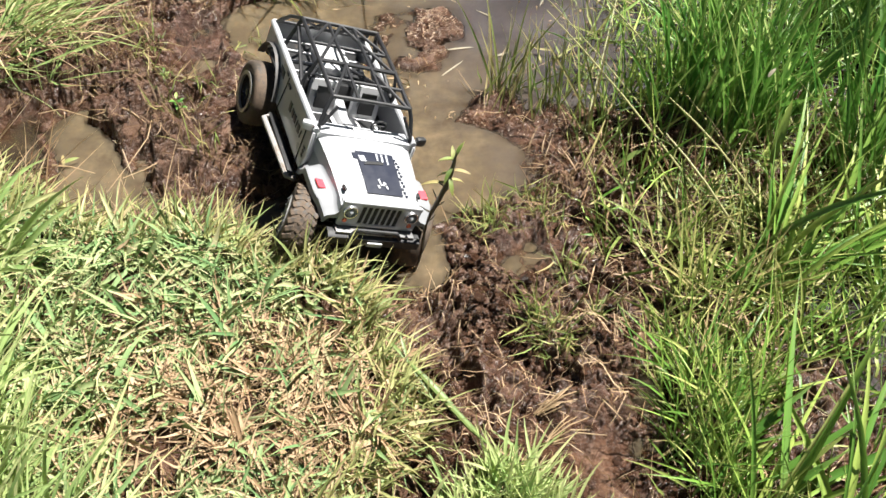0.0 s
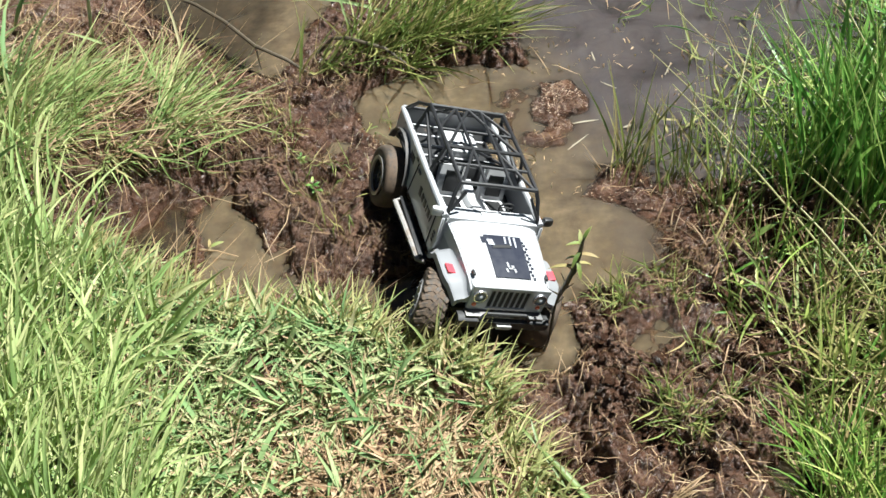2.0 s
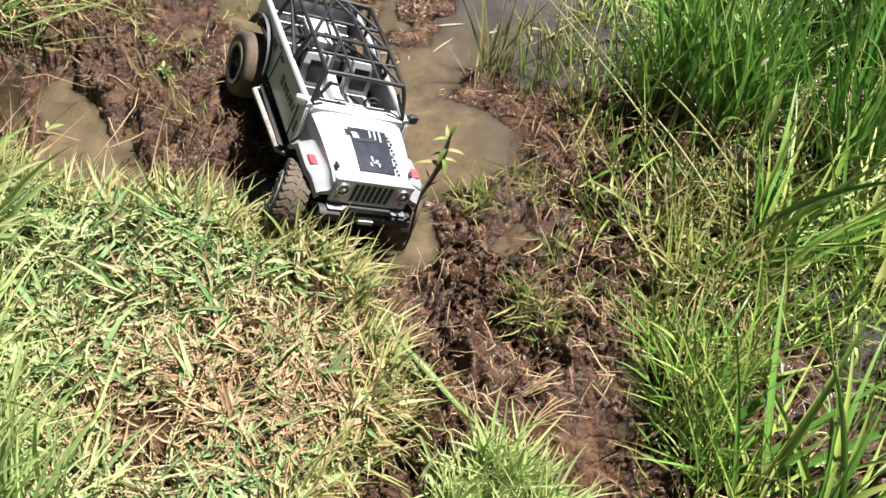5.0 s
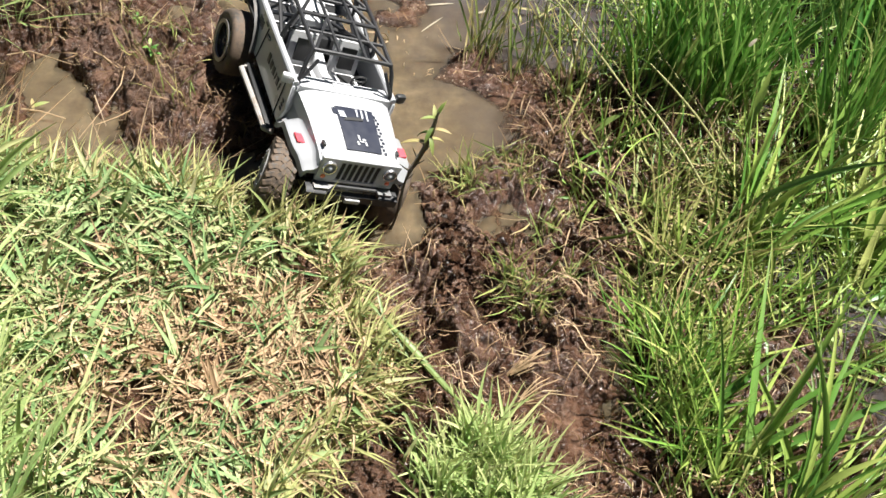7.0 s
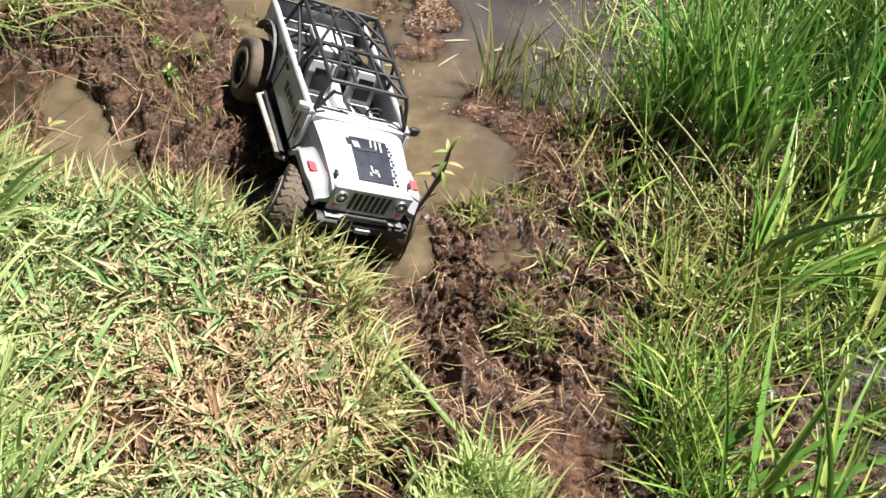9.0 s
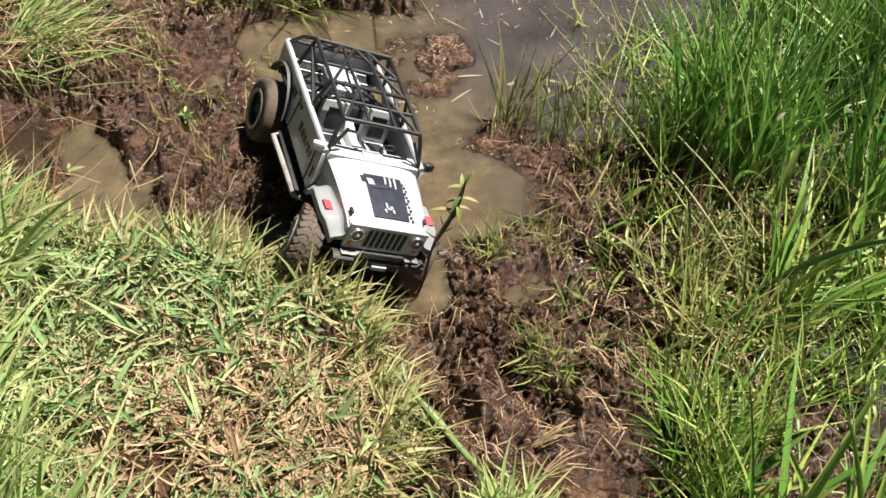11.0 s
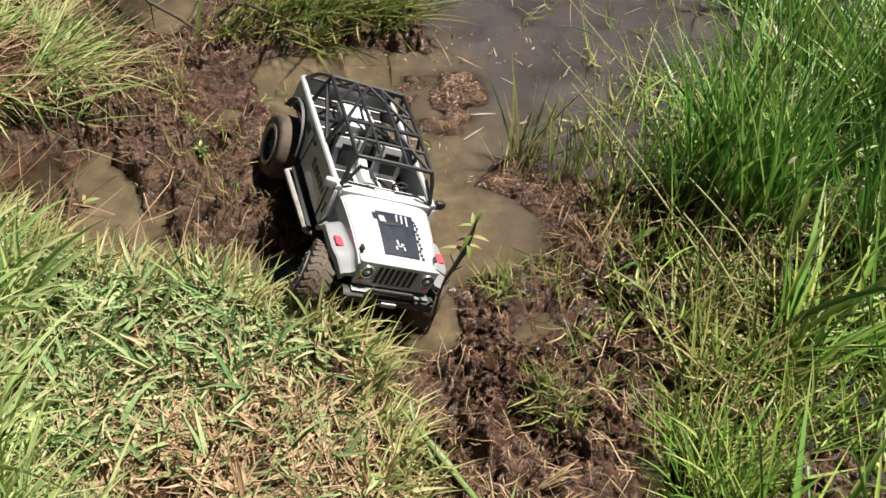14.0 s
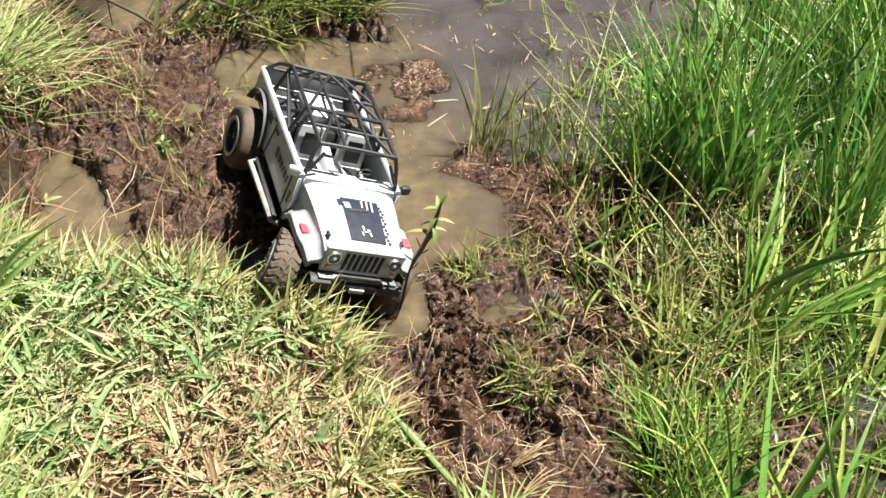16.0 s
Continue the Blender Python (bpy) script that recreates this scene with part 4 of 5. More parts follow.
def build_toy_car(where):
    car = new("toy_car")
    tagged(car, "white radio-controlled toy off-road car with black roll cage, wheels in mud", "toy car")
    HL, HF, ZR, ZF, XR, XF = 0.075, 0.064, 0.162, 0.145, 0.066, 0.196
    # tub sides
    low = 0.090
    side = [(-0.226, 0.125), (-0.228, 0.160), (XR + 0.006, 0.160), (XR + 0.012, 0.120), (XR + 0.004, low), (-0.100, low)] + arc(AXLE_R + 0.002, 0.080, 0.062, 10, 140, 10)[0:]
    body = part("body", prism(side, -0.086, -0.081, lean=-0.0, bm=prism(side, 0.081, 0.086)), WHITE, car, "white painted shell, splashed with mud")
    part("tub_floor", block((0.280, 0.162, 0.006), (-0.080, 0, 0.112)), BLACK, body)
    part("firewall", block((0.006, 0.164, 0.060), (XR, 0, 0.128)), WHITE, body)
    part("tailgate", block((0.006, 0.170, 0.056), (-0.226, 0, 0.138)), WHITE, body)
    part("cowl", loft([[(XR - 0.028, -0.078, 0.152), (XR - 0.026, -0.076, 0.160), (XR - 0.026, 0.076, 0.160), (XR - 0.028, 0.078, 0.152)],
                       [(XR + 0.006, -0.078, 0.152), (XR + 0.006, -0.074, 0.163), (XR + 0.006, 0.074, 0.163), (XR + 0.006, 0.078, 0.152)]]), WHITE, body)
    part("cowl_vent", block((0.016, 0.034, 0.002), (XR - 0.010, 0, 0.1625)), GREYWHITE, body, "grey vent panel outlined on the cowl")
    part("vent_inset", block((0.009, 0.024, 0.002), (XR - 0.010, 0, 0.1635)), WHITE, body)
    for s in (-1, 1):
        part("tub_rail", tube([(-0.228, s * 0.083, 0.160), (-0.1, s * 0.0835, 0.162), (XR + 0.004, s * 0.081, 0.163)], 0.0048), WHITE, body, "bright white rounded top rail")
        part("door_seam", block((0.0012, 0.002, 0.062), (-0.078, s * 0.0865, 0.122), (0, 6, 0), 0), DARK, body)
        part("door_seam", block((0.0012, 0.002, 0.066), (0.050, s * 0.0865, 0.120), (0, -3, 0), 0), DARK, body)
        part("door_handle", block((0.014, 0.003, 0.004), (-0.062, s * 0.0875, 0.146), bevel=0.001), BLACK, body)
        # lettering on the doors as plain dark marks
        for k, (px, w) in enumerate(((-0.034, 0.011), (-0.018, 0.010), (-0.004, 0.011), (0.009, 0.004), (0.021, 0.010), (0.034, 0.004))):
            part("door_mark", block((w, 0.0012, 0.013 if k else 0.016), (px, s * 0.0864, 0.128), (0, 9 if k % 2 else -7, 0), 0.0004), DECAL, body)
        for k in range(5):
            part("side_mark", block((0.0035, 0.0012, 0.014 - 0.002 * (k % 2)), (-0.120 + 0.0048 * k, s * 0.0864, 0.140), (0, 0, 0), 0.0004), DECAL, body)
        for k in range(3):
            part("side_mark", block((0.007, 0.0012, 0.004), (0.064, s * 0.0866, 0.112 + 0.007 * k), (0, 8, 0), 0.0004), DECAL, body)
        part("side_mark", block((0.012, 0.0012, 0.0035), (-0.088, s * 0.0864, 0.152), (0, 0, 0), 0.0004), DECAL, body)
        # rear wheel arch
        flare = [[(AXLE_R + 0.002 + r * math.cos(t), s * yy, 0.080 + r * math.sin(t)) for r, yy in ((0.064, 0.083), (0.0655, 0.093), (0.0680, 0.094), (0.069, 0.083))] for t in (radians(8 + 17 * i) for i in range(10))]
        part("rear_fender", loft(flare), ARCH, body, "muddy dark grey wheel arch flare")
        # tail light
        part("tail_light", block((0.006, 0.012, 0.020), (-0.231, s * 0.078, 0.142), bevel=0.0015), RED, body, "red tail light")
    # hood, crowned and tapering to the grille
    rings = []
    for i in range(9):
        u = i / 8
        xx, hw, zz = XR + (XF - XR) * u, HL + (HF - HL) * u, ZR + (ZF - ZR) * u + 0.004 * math.sin(math.pi * u)
        if i == 8:
            zz -= 0.0025
        top = [(xx, hw * v, zz - 0.0030 * v * v - 0.0065 * abs(v) ** 9) for v in np.linspace(-1, 1, 13)]
        rings.append([(xx, -hw - 0.001, zz - 0.030)] + top + [(xx, hw + 0.001, zz - 0.030)])
    hood = part("hood", loft(rings), WHITE, car, "glossy white bonnet with black decal")
    ztop = lambda px: ZR + (ZF - ZR) * (px - XR) / (XF - XR) + 0.004 * math.sin(math.pi * (px - XR) / (XF - XR))
    slope = math.degrees(math.atan2(ZR - ZF, XF - XR))

    def decal(name, poly, lift, material, label=""):
        own = bmesh.new()
        quad = [own.verts.new((px, py, ztop(px) - 0.0030 * (py / 0.066) ** 2 + lift)) for px, py in poly]
        own.faces.new(quad)
        bmesh.ops.subdivide_edges(own, edges=own.edges[:], cuts=3, use_grid_fill=True)
        for v in own.verts:
            v.co.z = ztop(v.co.x) - 0.0030 * (v.co.y / 0.066) ** 2 + lift
        bmesh.ops.recalc_face_normals(own, faces=own.faces)
        r = bmesh.ops.extrude_face_region(own, geom=own.faces[:])
        for v in (g for g in r["geom"] if isinstance(g, bmesh.types.BMVert)):
            v.co.z -= 0.0008
        return part(name, own, material, hood, label)

    decal("hood_decal", [(0.102, -0.028), (0.182, -0.025), (0.182, 0.032), (0.102, 0.034)], 0.0016, DECAL, "blue-black square bonnet decal")
    decal("hood_mark", [(0.106, -0.034), (0.118, -0.033), (0.118, -0.026), (0.106, -0.026)], 0.0014, DECAL)
    for k in range(3):
        decal("hood_mark", [(0.105, 0.004 + 0.008 * k), (0.120 + 0.003 * k, 0.003 + 0.008 * k), (0.119 + 0.003 * k, 0.006 + 0.008 * k), (0.105, 0.0075 + 0.008 * k)], 0.0026, GREYDECAL)
    for px, py, w, d in ((0.1600, -0.0020, 0.0085, 0.0022), (0.1700, -0.0050, 0.0060, 0.0022), (0.1700, 0.0080, 0.0065, 0.0022), (0.1630, 0.0055, 0.0035, 0.0040), (0.1665, 0.0015, 0.0024, 0.0060)):
        decal("logo_mark", [(px - w / 2, py - d / 2 - 0.001), (px + w / 2, py - d / 2), (px + w / 2, py + d / 2 + 0.001), (px - w / 2, py + d / 2)], 0.0026, WHITE)
    decal("scoop_mark", [(0.124, -0.016), (0.130, -0.020), (0.127, 0.012), (0.121, 0.014)], 0.0026, DARK)
    for k in range(12):
        px, py = 0.110 + 0.0062 * k, 0.0375 + 0.003 * ((k * 7) % 3 - 1) * 0.6
        decal("hood_speck", [(px, py - 0.0025), (px + 0.0038, py - 0.0022), (px + 0.0036, py + 0.0014), (px, py + 0.0018)], 0.0014, DECAL)
    decal("hood_mark", [(0.112, -0.026), (0.124, -0.024), (0.124, -0.014), (0.112, -0.016)], 0.0026, GREYDECAL)
    # grille
    gx, g0, g1 = XF + 0.001, 0.100, 0.1425
    bm = block((0.006, 0.126, 0.007), (gx, 0, g1 - 0.0025), bevel=0.002)
    block((0.006, 0.120, 0.006), (gx, 0, g0 + 0.002), bevel=0.002, bm=bm)
    for s in (-1, 1):
        block((0.006, 0.030, g1 - g0), (gx, s * 0.0475, (g0 + g1) / 2), bevel=0.002, bm=bm)
    grille = part("grille", bm, WHITE, car, "white front panel with seven slots")
    for k in range(8):
        part("grille_bar", block((0.005, 0.0029, 0.034), (gx, -0.0325 + 0.00929 * k, (g0 + g1) / 2), bevel=0.001), WHITE, grille)
    part("grille_backing", block((0.003, 0.070, 0.036), (gx - 0.0004, 0, (g0 + g1) / 2), bevel=0), DARK, grille)
    for s in (-1, 1):
        ring = lathe([(0.0085, 0.0), (0.0112, 0.0), (0.0105, 0.0035), (0.0088, 0.0035)], 24, shut=True)
        bmesh.ops.transform(ring, matrix=pose(gx + 0.003, s * 0.0485, 0.1265, 0, 0, -90), verts=ring.verts)
        light = part("headlight", ring, CHROME, car, "round headlight with silver ring")
        lens = lathe([(0.0002, 0.0032), (0.005, 0.0026), (0.0088, 0.0010), (0.0088, -0.001), (0.0002, -0.001)], 20)
        bmesh.ops.transform(lens, matrix=pose(gx + 0.003, s * 0.0485, 0.1265, 0, 0, -90), verts=lens.verts)
        part("lens", lens, LENS, light)
        dot = lathe([(0.0002, 0.0058), (0.002, 0.0050), (0.0042, 0.0034), (0.0042, 0.002), (0.0002, 0.002)], 14)
        bmesh.ops.transform(dot, matrix=pose(gx + 0.003, s * 0.0485, 0.1265, 0, 0, -90), verts=dot.verts)
        part("bulb", dot, GREYDECAL, light)
        amber = lathe([(0.0002, 0.002), (0.0030, 0.0016), (0.0040, 0.0), (0.0040, -0.001), (0.0002, -0.001)], 16)
        bmesh.ops.transform(amber, matrix=pose(gx + 0.003, s * 0.052, 0.1095, 0, 0, -90), verts=amber.verts)
        part("turn_signal", amber, AMBER, car, "round amber turn signal")
        # front fender: a skirt from the bonnet's edge out to the wheel opening
        rings = []
        for i in range(13):
            u = i / 12
            px = 0.072 + (XF - 0.070) * u
            hw, zt = HL + (HF - HL) * u - 0.001, ztop(px) - 0.0075
            zf = 0.096 + 0.031 * float(smooth(u, 0.0, 0.34)) - 0.014 * float(smooth(u, 0.78, 1.0))
            yo = 0.087 + 0.008 * float(smooth(u, 0.05, 0.35)) - 0.012 * float(smooth(u, 0.7, 1.0))
            rings.append([(px, s * (hw - 0.002), zt), (px, s * (hw + 0.0015), zf + 0.008), (px, s * (hw + 0.006), zf + 0.004), (px, s * (yo - 0.004), zf + 0.001), (px, s * yo, zf - 0.002),
                          (px, s * (yo + 0.0005), zf - 0.012), (px, s * (yo - 0.0025), zf - 0.012), (px, s * (yo - 0.006), zf - 0.004), (px, s * (hw - 0.006), zf - 0.002)])
        fender = part("front_fender", loft(rings), FENDER, car, "grey-white front fender flare, dusty")
        part("hood_latch", block((0.010, 0.004, 0.005), (0.176, s * 0.0595, ztop(0.176) - 0.001), (0, 0, s * -6), 0.001), BLACK, hood, "small black bonnet latch")
        part("marker", block((0.019, 0.012, 0.004), (0.150, s * 0.0835, 0.1300), (s * 8, 0, s * -2), 0.0008), RED, fender, "red marker patch")
        # near-black plate added so the open wheel well looks shaded
        inner = prism([(0.086, 0.075), (0.090, 0.112), (0.110, 0.128), (0.190, 0.126), (0.196, 0.104), (0.196, 0.080)], s * 0.046, s * 0.050, 0)
        part("inner_arch", inner, DARK, fender)
        # mirror
        part("mirror", block((0.011, 0.018, 0.015), (XR - 0.004, s * 0.094, 0.166), (0, 0, s * 12), 0.005), BLACK if s > 0 else GREYWHITE, car, "small wing mirror")
        part("mirror_arm", tube([(XR, s * 0.078, 0.162), (XR - 0.002, s * 0.090, 0.168)], 0.0022, 6), BLACK, car)
        # rock slider
        slider = part("rock_slider", tube([(-0.082, s * 0.088, 0.074), (-0.074, s * 0.105, 0.073), (0.066, s * 0.097, 0.071), (0.074, s * 0.086, 0.074)], 0.0048), DUSTY, car, "dusty grey side step bar")
        part("slider_plate", block((0.155, 0.012, 0.004), (-0.006, s * 0.091, 0.077)), BLACK, slider)
    # interior
    for s in (-1, 1):
        seat = part("seat", loft([[(xx + dx, s * 0.038 + v * 0.023, zz) for v in (-1, -0.7, 0.7, 1)] + [(xx + dx - 0.010, s * 0.038 + v * 0.023, zz - 0.003) for v in (1, -1)] for xx, dx, zz in ((-0.035, 0.0, 0.120), (-0.040, 0, 0.140), (-0.046, 0, 0.160), (-0.050, 0, 0.176))]), GREYWHITE, car, "pale grey bucket seat with black centre")
        part("seat_cushion", block((0.046, 0.046, 0.014), (-0.012, s * 0.038, 0.122), (0, -6, 0), 0.004), GREYWHITE, seat)
        part("seat_insert", block((0.004, 0.026, 0.036), (-0.0395, s * 0.038, 0.151), (0, -12, 0), 0.001), BLACK, seat)
        part("cushion_insert", block((0.034, 0.026, 0.003), (-0.010, s * 0.038, 0.1295), (0, -6, 0), 0.001), BLACK, seat)
    part("dashboard", block((0.022, 0.150, 0.020), (0.042, 0, 0.146), (0, 0, 0), 0.006), GREYWHITE, car, "pale moulded dashboard")
    part("centre_console", loft([[(xx, v * w, zz - 0.012 * abs(v) ** 3) for v in (-1, -0.6, 0.6, 1)] + [(xx, w, 0.114), (xx, -w, 0.114)] for xx, w, zz in ((0.045, 0.020, 0.150), (0.02, 0.014, 0.142), (-0.02, 0.012, 0.134), (-0.07, 0.014, 0.140))]), WHITE, car, "white moulded centre tunnel")
    ringpts = [(0.026 + 0.004 * math.sin(t), 0.036 + 0.012 * math.cos(t), 0.158 + 0.012 * math.sin(t)) for t in (2 * math.pi * i / 16 for i in range(17))]
    wheelring = part("steering_wheel", tube(ringpts, 0.0017, 6), BLACK, car, "small black steering wheel")
    part("steering_spoke", tube([(0.026, 0.025, 0.158), (0.026, 0.047, 0.158)], 0.0012, 6), BLACK, wheelring)
    part("steering_column", tube([(0.026, 0.036, 0.158), (0.044, 0.036, 0.150)], 0.002, 6), BLACK, wheelring)
    part("rear_deck", block((0.130, 0.150, 0.010), (-0.165, 0, 0.130), bevel=0.003), BLACK, car, "black rear load deck")
    part("rear_bench", block((0.030, 0.120, 0.030), (-0.090, 0, 0.136), (0, -14, 0), 0.006), BLACK, car, "black rear bench")
    part("battery_box", block((0.07, 0.06, 0.016), (-0.165, 0.01, 0.143), bevel=0.003), GREYWHITE, car, "pale grey box on the deck")
    for k in range(4):
        part("deck_rib", block((0.004, 0.140, 0.004), (-0.215 + 0.03 * k, 0, 0.137), bevel=0.001), GREYWHITE, car)
    # roll cage
    zc = 0.209
    xa, xb, xc = 0.042, -0.042, -0.158
    cage = part("roll_cage", tube([(xb, -0.080, 0.160), (xb - 0.002, -0.076, 0.180), (xb - 0.004, -0.066, zc + 0.004), (xb - 0.004, 0.066, zc + 0.004), (xb - 0.002, 0.076, 0.180), (xb, 0.080, 0.160)], 0.0034), CAGE, car, "black plastic tube roll cage")
    bars = [[(XR - 0.002, s * 0.077, 0.162), (xa + 0.006, s * 0.070, 0.195), (xa, s * 0.064, zc), (xb, s * 0.065, zc + 0.004), (xc, s * 0.066, zc + 0.006), (-0.195, s * 0.072, 0.194), (-0.224, s * 0.080, 0.162)] for s in (-1, 1)]
    bars += [[(xc, s * 0.080, 0.160), (xc, s * 0.075, 0.180), (xc, s * 0.066, zc + 0.006)] for s in (-1, 1)]
    bars += [[(xb, s * 0.078, 0.164), (xc, s * 0.068, 0.200)] for s in (-1, 1)]
    bars += [[(xa, -0.064, zc), (xa + 0.002, 0, zc + 0.002), (xa, 0.064, zc)], [(xc, -0.066, zc + 0.006), (xc, 0.066, zc + 0.006)], [(xa - 0.045, -0.064, zc + 0.002), (xa - 0.045, 0.064, zc + 0.002)], [(xb - 0.055, -0.065, zc + 0.002), (xb - 0.055, 0.065, zc + 0.002)],
             [(xa, -0.022, zc + 0.001), (xb, -0.022, zc + 0.005), (xc, -0.022, zc + 0.006), (-0.220, -0.024, 0.166)], [(xa, 0.022, zc + 0.001), (xb, 0.022, zc + 0.005), (xc, 0.022, zc + 0.006), (-0.220, 0.024, 0.166)],
             [(xb, -0.065, zc + 0.003), (xc, 0.0, zc + 0.006)], [(xb, 0.065, zc + 0.003), (xc, 0.0, zc + 0.006)],
             [(xa - 0.002, -0.060, zc), (xb, -0.022, zc + 0.004)], [(xa - 0.002, 0.060, zc), (xb, 0.022, zc + 0.004)],
             [(-0.220, -0.078, 0.168), (-0.220, 0.078, 0.168)], [(XR - 0.003, -0.074, 0.170), (xa + 0.010, -0.055, 0.200)], [(XR - 0.003, 0.074, 0.170), (xa + 0.010, 0.055, 0.200)],
             [(xb - 0.055, -0.065, zc + 0.003), (xc, -0.022, zc + 0.006)], [(xb - 0.055, 0.065, zc + 0.003), (xc, 0.022, zc + 0.006)], [(xc, -0.066, zc + 0.004), (-0.220, 0.0, 0.168)], [(xc, 0.066, zc + 0.004), (-0.220, 0.0, 0.168)],
             [(xb, -0.072, 0.184), (xb - 0.004, 0.0, 0.190), (xb, 0.072, 0.184)], [(xb, -0.070, 0.180), (xc, -0.010, 0.150)], [(xb, 0.070, 0.180), (xc, 0.010, 0.150)]]
    for k, b in enumerate(bars):
        part("cage_bar", tube(b, 0.0034 if k < 8 else 0.0027, 8), CAGE, cage)
    # front bumper with hoop and winch
    bump_x = XF + 0.014
    bumper = part("front_bumper", loft([[(bump_x + 0.006 - dx, yy, 0.086 + h) for dx, h in ((0, -0.008), (0, 0.004), (0.006, 0.008), (0.018, 0.008), (0.018, -0.008))] for yy, in ((-0.074,), (-0.060,), (0.060,), (0.074,))]), BLACK, car, "black plastic front bumper with hoop")
    part("bumper_hoop", tube([(bump_x + 0.003, -0.040, 0.093), (bump_x + 0.002, -0.032, 0.103), (bump_x + 0.002, 0.032, 0.103), (bump_x + 0.003, 0.040, 0.093)], 0.003), BLACK, bumper)
    part("bumper_plate", block((0.003, 0.024, 0.007), (bump_x + 0.0085, 0, 0.083), bevel=0.001), GREYWHITE, bumper, "pale plate on the bumper")
    part("bumper_top", block((0.016, 0.126, 0.003), (bump_x - 0.006, 0, 0.096), bevel=0.001), STEEL, bumper, "grey skid plate")
    for s in (-1, 1):
        part("bumper_mount", block((0.030, 0.008, 0.012), (bump_x - 0.022, s * 0.026, 0.084), bevel=0.002), BLACK, bumper)
        part("chassis_rail", block((0.390, 0.007, 0.016), (-0.010, s * 0.030, 0.082), bevel=0.002), BLACK, car)
    part("rear_bumper", block((0.014, 0.150, 0.016), (-0.238, 0, 0.100), bevel=0.004), BLACK, car)
    part("skid_plate", block((0.110, 0.070, 0.012), (0.0, 0, 0.072), bevel=0.004), BLACK, car)
    # axles, links and wheels
    wheel = make_wheel(car)
    first = True
    for xx, steer, droop in ((AXLE_F, -22, 0.0), (AXLE_R, 0, 0.0)):
        part("axle", tube([(xx, -0.090, WHEEL_R), (xx, 0.090, WHEEL_R)], 0.007), BLACK, car)
        part("differential", lathe([(0.002, -0.014), (0.014, -0.011), (0.017, 0.0), (0.014, 0.011), (0.002, 0.014)], 14), BLACK, car).location = (xx, 0.018, WHEEL_R)
        for s in (-1, 1):
            m = pose(xx, s * 0.093, WHEEL_R, 0, 0, steer + (0 if s < 0 else 180))
            if first:
                wheel.matrix_local, first = m, False
            else:
                deep_copy(wheel, car, m)
            part("shock_absorber", tube([(xx - 0.016, s * 0.052, WHEEL_R + 0.004), (xx - 0.020, s * 0.046, 0.115)], 0.0055), STEEL, car)
            part("suspension_link", tube([(xx, s * 0.045, WHEEL_R - 0.006), (xx * 0.25, s * 0.028, 0.070)], 0.0032, 6), STEEL, car)
    car.matrix_world = where
    return car


build_toy_car(Matrix.Translation((CAR_X, CAR_Y, CAR_Z)) @ Euler([radians(a) for a in CAR_TURN]).to_matrix().to_4x4() @ Matrix.Scale(CAR_SCALE, 4))


# ---- single plants and litter ----
def leaf_mesh(length, width, curl=0.3, segs=7):
    """A folded lance-shaped leaf along +x, with thickness."""
    own = bmesh.new()
    rows = []
    for i in range(segs + 1):
        s = i / segs
        a = curl * s
        px, pz = length * math.sin(a * 1.0) / max(curl, 1e-3) if curl else length * s, -length * (1 - math.cos(a)) / max(curl, 1e-3) if curl else 0
        w = 0.5 * width * max(0.04, math.sin(math.pi * min(1, 0.12 + 0.88 * s)) ** 0.75)
        rows.append([own.verts.new((px, -w, pz + 0.3 * w)), own.verts.new((px, 0, pz)), own.verts.new((px, w, pz + 0.3 * w))])
    uv = own.loops.layers.uv.new("along")
    for i, (a, b) in enumerate(zip(rows, rows[1:])):
        for j in (0, 1):
            f = own.faces.new((a[j], b[j], b[j + 1], a[j + 1]))
            for loop, (u, v) in zip(f.loops, ((j / 2, i / segs), (j / 2, (i + 1) / segs), ((j + 1) / 2, (i + 1) / segs), ((j + 1) / 2, i / segs))):
                loop[uv].uv = (u, v)
    r = bmesh.ops.extrude_face_region(own, geom=own.faces[:])
    for v in (g for g in r["geom"] if isinstance(g, bmesh.types.BMVert)):
        v.co.z -= 0.0005
    return own


def placed_leaf(parent, at, length, width, curl, turn, material, name="leaf"):
    own = leaf_mesh(length, width, curl)
    bmesh.ops.transform(own, matrix=pose(*at, *turn), verts=own.verts)
    return part(name, own, material, parent)


LEAFY = plain("weed_leaf", (0.065, 0.12, 0.025), (0.16, 0.20, 0.05), 0.45, 90, bump=0.3)
DRYLEAF = plain("bleached_leaf", (0.22, 0.20, 0.14), (0.36, 0.32, 0.23), 0.5, 120, bump=0.3)


